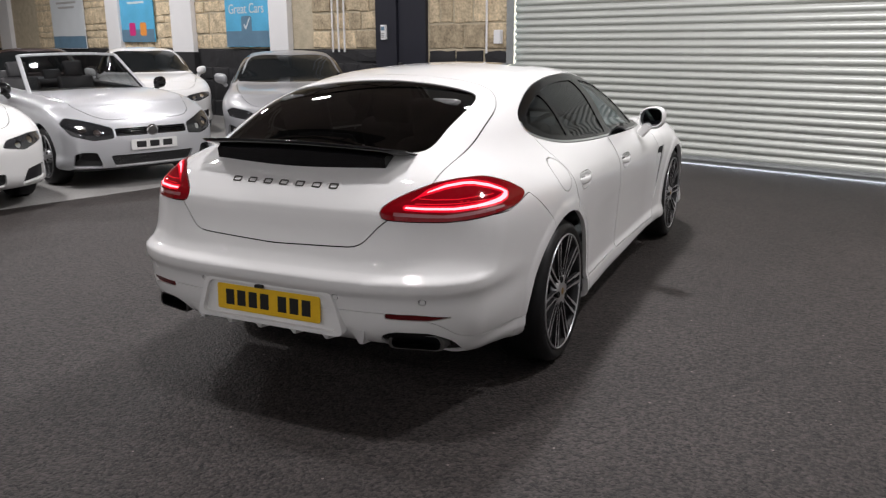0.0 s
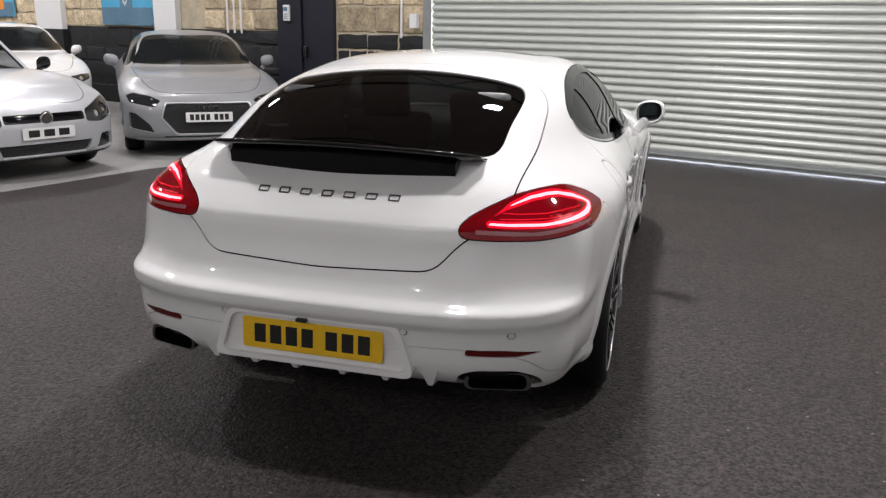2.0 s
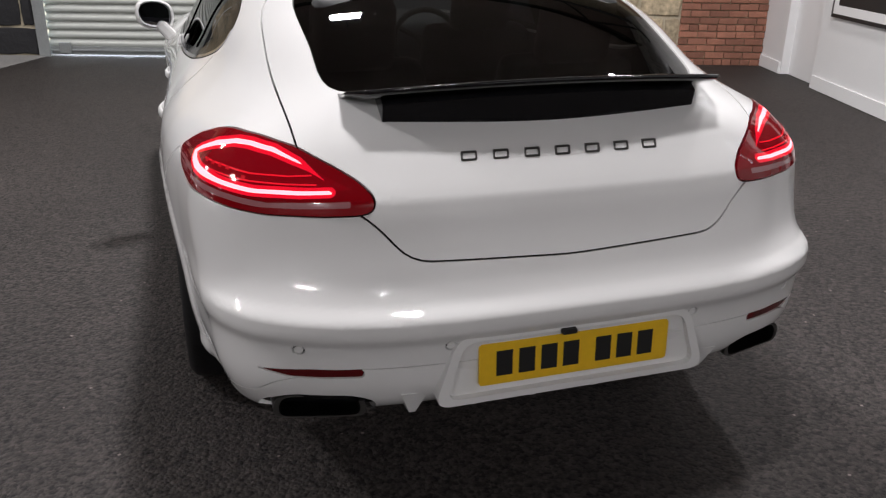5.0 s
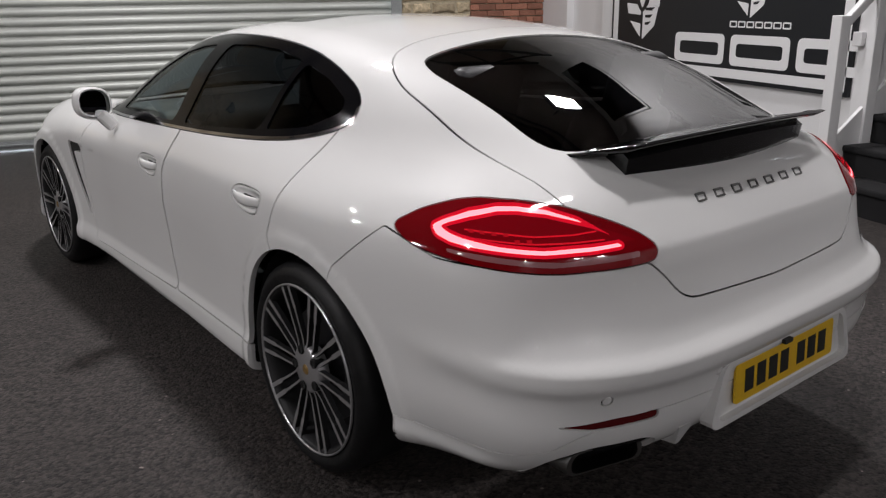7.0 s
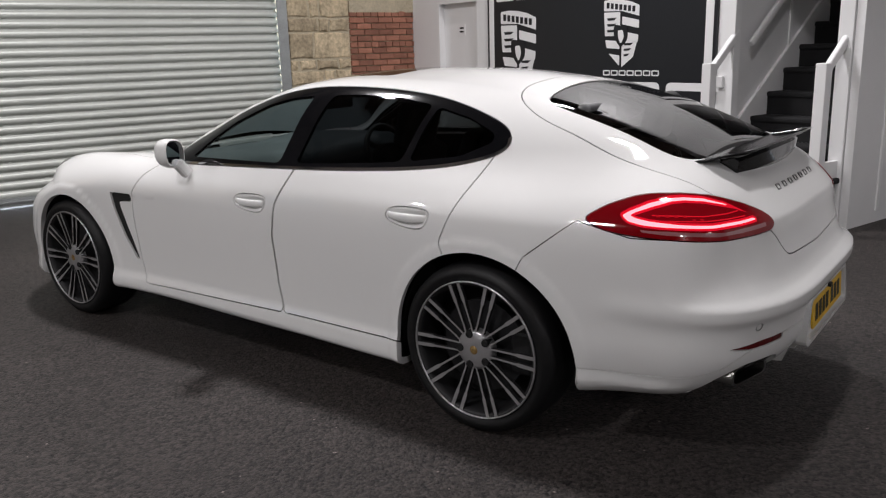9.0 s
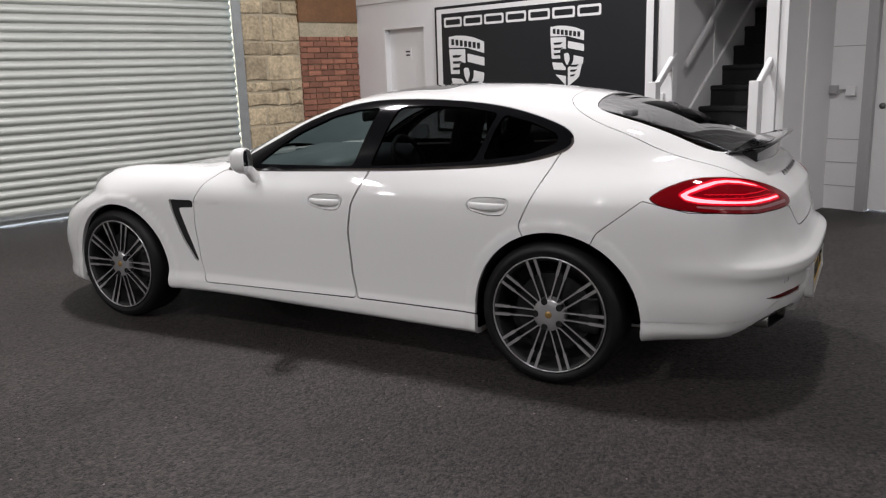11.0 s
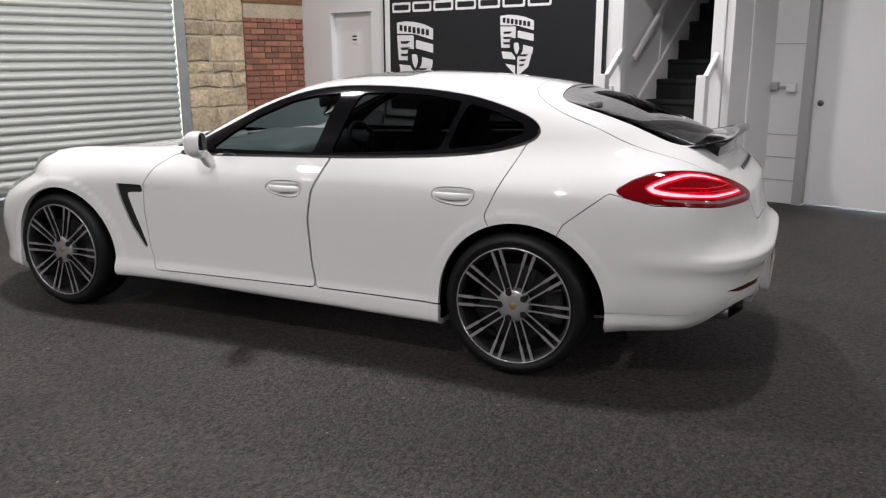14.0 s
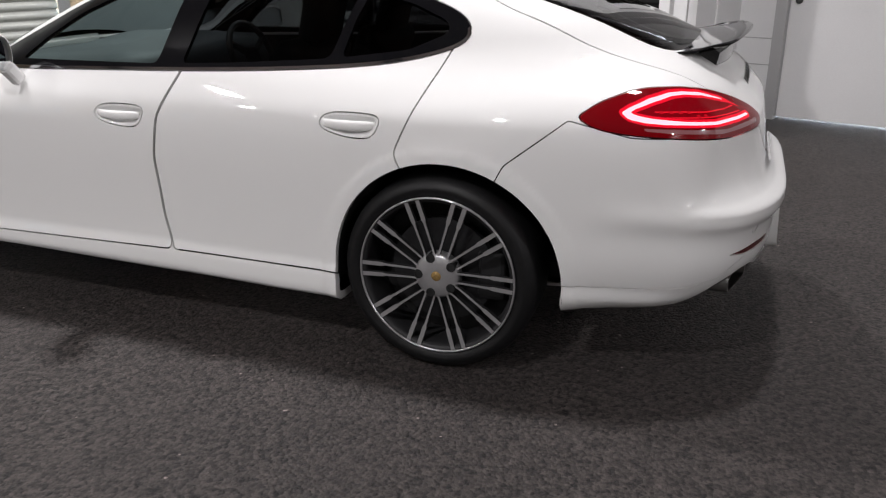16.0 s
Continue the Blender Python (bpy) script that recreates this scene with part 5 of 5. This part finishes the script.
def poster():
    x = WHITE_X - 0.03
    p = tagged(box("wall_poster", x, WHITE_X - 0.001, 1.95, 5.17, 0.72, 2.28, M_POSTER), "large black wall poster with white blocks and quartered shields", "poster")
    T = lambda u, v, d: (x - d, u, v)
    ring_slab("poster_border", [(1.985, 0.755), (5.135, 0.755), (5.135, 2.245), (1.985, 2.245)], [(2.07, 0.835), (5.05, 0.835), (5.05, 2.19), (2.07, 2.19)][0:4], T, 0.003, M_TRIMWHITE, p)
    n, y = 7, 5.0
    for k in range(n):
        frame_letter(p, y - 0.31, y, 2.02, 2.14, 0.028, x)
        y -= 0.345
    crest(p, 4.62, 1.02, 1.86, x, 0.10)
    crest(p, 3.07, 1.26, 1.90, x, 0.10)
    y = 3.30
    for k in range(7):
        frame_letter(p, y - 0.09, y, 1.19 + 0.0 * k, 1.245, 0.012, x)
        y -= 0.105
    y = 4.05
    for k in range(3):
        frame_letter(p, y - 0.70, y, 0.865, 1.13, 0.075, x)
        y -= 0.78


def stair():
    s = empty("staircase", None, "white boarded stair with black carpet treads and white handrails", "stairs")
    rise, going = 0.2075, 0.243
    x0 = 4.23 - 4 * going
    for i in range(13):
        z = rise * (i + 1)
        bm = bmesh.new()
        box_bm(x0 + i * going - 0.02, x0 + (i + 1) * going + 0.01, 0.66, 1.745, z - 0.05, z, 0.018, 3, bm)
        box_bm(x0 + i * going, x0 + i * going + 0.03, 0.66, 1.745, z - rise, z - 0.03, 0, 2, bm)
        part("step", bm, M_CARPET, s, "black carpeted step")
    L = 13 * going
    part("stringer", beam_bm((x0 - 0.05, 1.755, 0.12), (x0 + L, 1.755, 0.12 + 13 * rise), 0.03, 0.30), M_TRIMWHITE, s, "white stair stringer")
    box("side_wall", WHITE_X, 7.5, 1.77, 1.86, 0, CEIL, M_WALLWHITE, s, "white boarded stair wall")
    for x in (4.55, 5.45):
        box("batten", x, x + 0.04, 1.755, 1.77, 0.3, 4.5, M_TRIMWHITE, s)
    part("wall_rail", beam_bm((3.86, 1.70, 1.47), (5.75, 1.70, 3.15), 0.04, 0.06, 0.012), M_TRIMWHITE, s, "white wall handrail")
    for x, y in ((3.33, 1.74), (3.33, 0.715)):
        box("newel_post", x - 0.045, x + 0.045, y - 0.045, y + 0.045, 0, 1.32, M_TRIMWHITE, s, "white square newel post", 0.006)
        part("short_rail", beam_bm((x + 0.03, y, 1.26), (3.72, y, 1.58), 0.05, 0.07, 0.014), M_TRIMWHITE, s, "white sloping handrail")
    box("tall_post", 3.60, 3.72, 0.655, 0.775, 0, 2.42, M_TRIMWHITE, s, "white square post", 0.006)
    box("tall_post", 3.64, 3.73, 1.72, 1.86, 0, 2.42, M_TRIMWHITE, s, "white square post", 0.006)
    box("side_board", 3.30, 3.62, 0.69, 0.735, 0.0, 0.55, M_TRIMWHITE, s, "white boarded stair side")
    tagged(box("light_switch", 3.60, 3.64, 1.80, 1.88, 1.10, 1.20, M_TRIMWHITE, None, "", 0.006), "white switch plate on the post", "switch")
    t = tagged(box("stair_sign", 5.75, 5.78, 0.75, 1.65, 2.45, 2.85, M_TRIMWHITE), "white notice with dark lettering bars above the stair", "sign")
    for k in range(2):
        box("notice_bar", 5.745, 5.75, 0.85, 1.55, 2.5 + 0.16 * k, 2.6 + 0.16 * k, M_INK, t)
    tagged(box("wall_stair", 3.62, 7.5, 0.58, 0.65, 0, CEIL, M_WALLWHITE), "white boarded wall beside the stair", "wall", kind="structure")
    # Closes the stairwell; its grey stands in for the shade up there
    tagged(box("wall_stair_head", 7.4, 7.5, 0.66, 1.76, 0, CEIL, M_DIMWALL), "stair-head wall, its dimness put into a grey colour", "wall", kind="structure")
    box("cover_strip", 4.05, 4.09, 0.566, 0.58, 0.1, 4.5, M_TRIMWHITE, s)


def door_wall():
    w = tagged(box("wall_east_2", 4.70, 4.87, 0.27, 0.58, 0, CEIL, M_WALLWHITE), "white boarded wall by the sliding door", "wall", kind="structure")
    tagged(box("wall_east_3", 4.72, 4.87, -10, 0.17, 2.9, CEIL, M_WALLWHITE), "white wall over the sliding door", "wall", kind="structure")
    for z in (0.235, 0.47, 0.70, 1.6):
        box("board_joint", 4.694, 4.699, 0.27, 0.578, z, z + 0.008, M_GREYPANEL, w)
    d = tagged(box("door_3", 4.74, 4.82, -9.9, 0.17, 0.02, 2.9, M_WALLWHITE), "large white sliding door with a small round lock", "door", kind="structure")
    v, f = lathe([(0.0, -0.02), (0.024, -0.02), (0.03, -0.012), (0.03, 0.0)], 20)
    k = mesh_ob("round_lock", v, f, M_STEELDARK, d, "grey round lock", True)
    k.location = (4.74, 0.10, 1.03)
    tagged(box("door_post", 4.66, 4.87, 0.172, 0.268, 0, 2.9, M_GREYPANEL), "grey steel door post", "trim", kind="structure")
    sw = tagged(box("switch_box", 4.64, 4.699, 0.50, 0.665 - 0.09, 1.15, 1.23, M_GREYPANEL, None, "", 0.006), "grey metal double switch box on the wall", "switch")
    box("switch_plate", 4.65, 4.699, 0.33, 0.42, 1.13, 1.22, M_TRIMWHITE, sw, "white switch", 0.006)
    box("switch_conduit", 4.68, 4.699, 0.42, 0.50, 1.17, 1.19, M_GREYPANEL, sw)


def roof_steel():
    for y in (-8, -4.2, 0.8, 5.2):
        t = empty("roof_truss", None, "dark steel roof truss", "roof truss", "roof trusses")
        box("top_chord", -27, 9, y - 0.06, y + 0.06, CEIL - 0.16, CEIL - 0.02, M_BLACKMAT, t)
        box("bottom_chord", -27, 9, y - 0.05, y + 0.05, CEIL - 1.0, CEIL - 0.9, M_BLACKMAT, t)
        for k in range(24):
            x = -26.5 + 1.5 * k
            part("web_bar", beam_bm((x, y, CEIL - 0.93), (x + 0.75 * (1 if k % 2 else -1), y, CEIL - 0.1), 0.05, 0.05), M_BLACKMAT, t)
    # The two fill lamps at y -9.2 get the same housing as the rest
    for x, y, power in FLOODS:
        f = empty("flood_light", pose(x, y, CEIL - 0.6), "rectangular white LED flood lamp hung from the roof, the last two added as fill", "ceiling lamp", "roof flood lamps")
        box("housing", -0.23, 0.23, -0.16, 0.16, 0.03, 0.12, M_BLACKMAT, f, bevel=0.01)
        box("hanger", -0.01, 0.01, -0.01, 0.01, 0.12, 0.6, M_BLACKMAT, f)
        la = bpy.data.lights.new("flood", "AREA")
        la.shape, la.size, la.size_y, la.energy, la.color = "RECTANGLE", 0.42, 0.28, power, (1.0, 0.965, 0.985)
        lo = new("flood_lens", la)
        lo.parent = f


poster()
stair()
door_wall()
navy_door()
sign(-12.02, -10.53, 1.45, 2.85, M_SIGNBLUE, M_SIGNDARK, "blue showroom poster with white words and tick box", "Great Cars", ((0.5, 1.87, 0.18, M_SIGNDARK),))
sign(-16.58, -14.99, 1.56, 2.85, M_SIGNBLUE, M_SIGNDARK, "blue showroom poster with pink and orange icons", "", ((0.35, 1.85, 0.15, M_PINK), (0.68, 1.85, 0.15, M_ORANGE)))
sign(-20.6, -18.6, 1.40, 2.85, M_SIGNWHITE, M_SIGNDARK, "white showroom poster over a dark photograph")
roof_steel()

# ---- the display cars ----


def hatch_front(P0, **over):
    return dict(P0, **over)


NOSE = dict(
    front=curve((0.15, 3.66), (0.22, 3.80), (0.32, 3.86), (0.5, 3.87), (0.62, 3.85), (0.70, 3.79), (0.78, 3.66), (0.85, 3.45)),
    front_bow=0.42, front_pow=3.4,
    deck=curve((-1.1, 0.99), (-0.95, 1.02), (-0.3, 1.06), (0.6, 1.03), (1.2, 1.005), (1.8, 0.985), (2.3, 0.98), (2.8, 0.95), (3.3, 0.89), (3.6, 0.82), (3.9, 0.72)),
    wing=curve((1.9, 0.0), (2.5, 0.015), (3.1, 0.02), (3.6, 0.01), (3.9, 0.0)))


NOSE["arches"], NOSE["crease"] = (), curve((0, 0), (4, 0))


def scaled(F, s):
    return lambda x, y, z: F(x * s[0], y * s[1], z * s[2]) / max(s)


def display_car(name, label, paint, front, heading, scale, feats, wheel, spokes, ring_mat, plate=None, mirrors=True, open_top=False, mirror_mat=None):
    """A parked car built from its body field: wheel openings, glass, lamps, intakes, wheels, mirrors, plate."""
    fy = 3.87 / scale[1]
    f = Vector((math.cos(math.radians(heading)), math.sin(math.radians(heading)), 0))
    o = Vector((front[0], front[1], 0)) - f * fy
    car = empty(name, pose(o.x, o.y, 0.005, 0, 0, heading - 90), label, "car", "cars on display")
    P = dict(saloon, **NOSE)
    if open_top:
        P["roof"] = curve((-2, 0.5), (4, 0.5))
    F = scaled(body_field(P), scale)
    S = np.array([1 / scale[0], 1 / scale[1], 1 / scale[2]])
    mesh = surface(F, np.array((-1.04, -1.25, 0.10)) * S, np.array((1.04, 4.0, 1.50)) * S, 0.052, 4)
    wb = 2.92 / scale[1]
    r = wheel
    for yc in (0.0, wb):
        p = mesh[0]
        mesh = cut(mesh, -np.maximum(np.hypot(p[:, 1] - yc, p[:, 2] - r) - r - 0.05, 0.58 - np.abs(p[:, 0])))
        p = mesh[0]
        mesh = cut(mesh, -np.maximum(np.maximum(np.abs(p[:, 1] - yc) - r - 0.046, p[:, 2] - r), 0.58 - np.abs(p[:, 0])))
    if open_top:
        tub = fillet([(-0.62, -0.42), (0.62, -0.42), (0.66, 0.4), (0.66, 1.55), (0.5, 1.66), (-0.5, 1.66), (-0.66, 1.55), (-0.66, 0.4)], 0.15)
        _, mesh = split(mesh, lambda p: np.maximum(inside(tub, p[:, 0], p[:, 1]), 0.75 - p[:, 2]), 0.0, 1)
    else:
        dlo = loop([(2.03, 0.985), (1.45, 1.275), (1.15, 1.345), (0.75, 1.352), (0.35, 1.315), (-0.05, 1.165), (0.25, 1.045), (1.3, 0.99)], 6) * S[1:]
        screen = loop([(-0.52, 1.36), (0.0, 1.45), (0.52, 1.36), (0.66, 1.75), (0.74, 2.10), (0.4, 2.30), (0.0, 2.36), (-0.4, 2.30), (-0.74, 2.10), (-0.66, 1.75)], 6) * S[:2]
        for sx in (-1, 1):
            d, mesh = split(mesh, lambda p, sx=sx: np.maximum(inside(dlo, p[:, 1], p[:, 2]), 0.4 - sx * p[:, 0]), 0.004, 1)
            panel("side_glass", d, F, M_DARKGLASS, car, "dark side glass", depth=0.01, lift=-0.004)
        d, mesh = split(mesh, lambda p: np.maximum(inside(screen, p[:, 0], p[:, 1]), 0.85 - p[:, 2]), 0.004, 1)
        panel("windscreen", d, F, M_DARKGLASS, car, "dark windscreen", depth=0.01, lift=-0.004)
    for nm, poly, m, lift, lab, both in feats:
        poly = np.array(poly)
        for sx in ((1, -1) if both else (1,)):
            d, mesh = split(mesh, lambda p, sx=sx: np.maximum(inside(poly * np.array([sx, 1]), p[:, 0], p[:, 2]), wb + 0.25 - p[:, 1]), 0.004, 2)
            if len(d[1]):
                panel(nm, d, F, m, car, lab, depth=0.03, lift=lift)
    bonnet = loop([(-0.70, 2.1), (0, 2.40), (0.70, 2.1), (0.76, 2.6), (0.70, 3.2), (0.5, 3.66), (0, 3.74), (-0.5, 3.66), (-0.70, 3.2), (-0.76, 2.6)], 5) * S[:2]
    b, mesh = split(mesh, lambda p: np.maximum(inside(bonnet, p[:, 0], p[:, 1]), 0.62 - p[:, 2]), 0.007, 1)
    panel("bonnet", b, F, paint, car)
    panel("body_shell", mesh, F, paint, car, depth=0.03)
    bm = bmesh.new()
    box_bm(-0.58, 0.58, -0.5, fy - 0.35, 0.2, 0.5, 0.03, 2, bm)
    part("underbody", bm, M_BLACKMAT, car, "black underbody")
    hw = 0.945 / scale[0]
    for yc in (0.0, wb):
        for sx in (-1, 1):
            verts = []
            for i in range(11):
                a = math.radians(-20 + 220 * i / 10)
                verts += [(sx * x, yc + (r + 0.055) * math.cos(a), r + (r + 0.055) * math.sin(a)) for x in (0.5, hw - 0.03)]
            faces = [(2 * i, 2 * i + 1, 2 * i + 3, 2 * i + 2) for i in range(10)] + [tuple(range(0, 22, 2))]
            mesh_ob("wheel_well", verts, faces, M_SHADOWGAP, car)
    wheel_set(car, [(-hw + 0.02, 0, -1), (hw - 0.02, 0, 1), (-hw + 0.02, wb, -1), (hw - 0.02, wb, 1)], r, r - 0.075, 0.22, spokes, True, ring_mat, 5, M_GREYPANEL, 36)
    if mirrors:
        for sx in (-1, 1):
            mirror(car, sx * (hw + 0.06), 1.90 / scale[1], 1.03, sx, mirror_mat or paint, 0.92)
    if plate:
        zc, groups = plate
        y = np.linspace(wb + 0.2, wb + 1.4, 400)
        ys = y[np.argmax(F(np.zeros_like(y), y, np.full_like(y, zc)) > 0)] + 0.012
        plate_bars(car, lambda u, v, d: (-u, ys + d, zc + v), 0.52, 0.111, M_PLATEWHITE, M_INK, groups)
    return car, F, fy, wb


def rect(x0, x1, z0, z1, r=0.02):
    return fillet([(x0, z0), (x1, z0), (x1, z1), (x0, z1)], r)


def badge_ring(car, x, y, z, r, th):
    v, f = lathe([(r - th, 0.0), (r, 0.004), (r, 0.012), (r - th, 0.012), (r - th, 0.0)], 24)
    o = mesh_ob("badge_ring", v, f, M_CHROME, car, "plain chrome ring")
    o.matrix_basis = pose(x, y, z, 0, 0, 90)


def display():
    # grey coupe
    hex_g = fillet([(-0.35, 0.28), (0.35, 0.28), (0.51, 0.47), (0.46, 0.625), (-0.46, 0.625), (-0.51, 0.47)], 0.03)
    hex_o = fillet([(-0.365, 0.262), (0.365, 0.262), (0.53, 0.467), (0.475, 0.643), (-0.475, 0.643), (-0.53, 0.467)], 0.03)
    c, F, fy, wb = display_car("grey_coupe", "grey sports coupe with black honeycomb grille, parked nose out", M_GREYCAR, (-5.30, 3.40), -35, (1.0, 1.02, 1.005), [
        ("grille", hex_g, M_GRILLE, -0.015, "black honeycomb grille", False),
        ("grille_frame", hex_o, M_SILVER, 0.004, "satin silver grille frame", False),
        ("headlamp", fillet([(0.52, 0.655), (0.59, 0.585), (0.85, 0.63), (0.88, 0.70), (0.80, 0.73), (0.62, 0.70)], 0.015), M_LAMPDARK, -0.004, "clear headlamp with bright light line", True),
        ("side_intake", fillet([(0.60, 0.29), (0.86, 0.34), (0.86, 0.52), (0.79, 0.51), (0.65, 0.39)], 0.02), M_BLACKMAT, -0.02, "black side intake", True),
        ("lower_intake", rect(-0.50, 0.50, 0.228, 0.254, 0.01), M_BLACKMAT, -0.015, "black lower intake", False),
        ("splitter", rect(-0.80, 0.80, 0.19, 0.225, 0.01), M_SILVER, 0.004, "silver front splitter", False)],
        0.335, 10, M_ALLOY, (0.475, (4, 3)))
    for k in range(4):
        badge_ring(c, -0.0825 + 0.055 * k, fy + 0.012, 0.572, 0.037, 0.008)
    for sx in (-1, 1):
        part("day_light", beam_bm((sx * 0.60, fy - 0.145, 0.668), (sx * 0.80, fy - 0.335, 0.692), 0.012, 0.012), M_PALELIGHT, c, "pale headlamp light line")
    # silver open car
    def ring(x, z, r):
        return [(x + r * math.cos(a), z + r * math.sin(a)) for a in np.arange(0, 6.28, 0.35)]

    c, F, fy, wb = display_car("silver_convertible", "silver open-top convertible, roof folded, parked nose out", M_SILVER, (-5.40, 1.50), -3, (1.05, 1.10, 0.985), [
        ("grille", rect(-0.40, 0.40, 0.565, 0.645, 0.02), M_BLACKGLOSS, -0.008, "slim gloss black grille", False),
        ("projector", ring(0.575, 0.612, 0.036), M_CHROME, -0.012, "bright round headlamp reflector", True),
        ("projector", ring(0.70, 0.655, 0.042), M_CHROME, -0.012, "bright round headlamp reflector", True),
        ("headlamp", fillet([(0.42, 0.545), (0.62, 0.525), (0.80, 0.58), (0.86, 0.70), (0.80, 0.765), (0.66, 0.735), (0.42, 0.655)], 0.03), M_LAMPDARK, -0.003, "smoked headlamp", True),
        ("lower_intake", fillet([(-0.42, 0.24), (0.42, 0.24), (0.47, 0.36), (-0.47, 0.36)], 0.02), M_GRILLE, -0.02, "black lower intake mesh", False),
        ("side_intake", fillet([(0.54, 0.24), (0.80, 0.25), (0.79, 0.38), (0.72, 0.405), (0.60, 0.40)], 0.02), M_BLACKGLOSS, -0.02, "gloss black side intake", True),
        ("splitter", rect(-0.80, 0.80, 0.185, 0.222, 0.01), M_BLACKMAT, 0.004, "black front lip", False)],
        0.318, 5, M_ALLOY, (0.465, (3,)), True, True, M_BLACKGLOSS)
    v, f = lathe([(0.0, 0.012), (0.045, 0.012), (0.062, 0.010), (0.066, 0.0)], 28)
    b = mesh_ob("round_badge", v, f, M_CHROME, c, "plain round chrome badge", True)
    b.matrix_basis = pose(0, fy - 0.012, 0.605, 0, 0, 90)
    v, f = lathe([(0.0, 0.0145), (0.046, 0.0145), (0.05, 0.0125)], 28)
    mesh_ob("badge_field", v, f, M_STEELDARK, b, "dark badge field")
    for k in range(3):
        z = 0.58 + 0.022 * k
        box("grille_bar", -0.39, 0.39, fy - 0.03, fy - 0.015, z, z + 0.006, M_BLACKGLOSS, c)
    # its screen, tub and seats
    bm = bmesh.new()
    rows = []
    for t in np.linspace(0, 1, 7):
        y, z, w = 1.86 - 0.60 * t, 0.97 + 0.44 * t - 0.03 * t * t, 0.70 - 0.11 * t
        rows.append([bm.verts.new((w * u, y + 0.12 * (1 - u * u), z + 0.02 * (1 - u * u))) for u in np.linspace(-1, 1, 11)])
    for i in range(6):
        for j in range(10):
            bm.faces.new((rows[i][j], rows[i][j + 1], rows[i + 1][j + 1], rows[i + 1][j]))
    sc = part("windscreen", bm, M_GLASSMID, c, "lightly smoked windscreen", True)
    for sx in (-1, 1):
        part("screen_pillar", beam_bm((sx * 0.705, 1.87, 0.95), (sx * 0.595, 1.25, 1.385), 0.05, 0.035, 0.012), M_SILVER, sc, "silver screen pillar")
    for u in np.linspace(-1, 0.75, 8):
        a, b2 = u, u + 0.25
        part("screen_header", beam_bm((0.59 * a, 1.25 + 0.12 * (1 - a * a), 1.385 + 0.02 * (1 - a * a)), (0.59 * b2, 1.25 + 0.12 * (1 - b2 * b2), 1.385 + 0.02 * (1 - b2 * b2)), 0.05, 0.035, 0.008), M_SILVER, sc, "silver screen header rail")
    bm = bmesh.new()
    box_bm(-0.68, 0.68, -0.5, 1.8, 0.30, 0.36, 0.02, 2, bm)
    part("cabin_floor", bm, M_LEATHER, c)
    for x in (-0.36, 0.36):
        seat(c, x, 0.85, M_LEATHER, 0.68)
        seat(c, x, 0.02, M_LEATHER, 0.55)
    bm = bmesh.new()
    box_bm(-0.68, 0.68, 1.35, 1.78, 0.62, 0.94, 0.06, 3, bm)
    part("dashboard", bm, M_BLACKMAT, c, "black dashboard", True)
    bm = bmesh.new()
    box_bm(-0.62, 0.62, -0.62, -0.30, 0.90, 1.04, 0.06, 3, bm)
    part("folded_roof", bm, M_BLACKMAT, c, "black folded fabric roof", True)
    # white hatchback by the pilaster
    kid = fillet([(0.04, 0.46), (0.20, 0.46), (0.22, 0.60), (0.06, 0.62)], 0.03)
    for name, label, paint, fr, hd, pl in (
            ("white_coupe", "white coupe parked by the stone wall, nose out", M_WHITECAR, (-9.75, 3.95), -22, None),
            ("white_hatchback", "white hatchback with black twin grille and front plate", M_WHITECAR, (-4.95, -0.60), 0, (0.49, (4, 3))),
            ("dark_red_car", "dark red car with black roof behind the open-top car", M_DARKCAR, (-11.5, 2.6), -22, None)):
        display_car(name, label, paint, fr, hd, (1.03, 1.07, 0.975), [
            ("grille", kid, M_BLACKGLOSS, -0.012, "gloss black grille half", True),
            ("projector", ring(0.56, 0.622, 0.033), M_CHROME, -0.012, "bright round headlamp reflector", True),
            ("projector", ring(0.70, 0.655, 0.036), M_CHROME, -0.012, "bright round headlamp reflector", True),
            ("headlamp", fillet([(0.40, 0.60), (0.62, 0.565), (0.84, 0.64), (0.85, 0.71), (0.70, 0.71), (0.45, 0.665)], 0.03), M_HEADLAMP, -0.003, "clear headlamp", True),
            ("lower_intake", rect(-0.40, 0.40, 0.24, 0.36, 0.03), M_GRILLE, -0.02, "black lower intake", False),
            ("side_intake", fillet([(0.56, 0.24), (0.82, 0.28), (0.82, 0.42), (0.62, 0.38)], 0.03), M_BLACKMAT, -0.02, "black side intake", True)],
            0.325, 7, M_ALLOY, pl)


display()

# ---- pieces of the walls ----
walls()
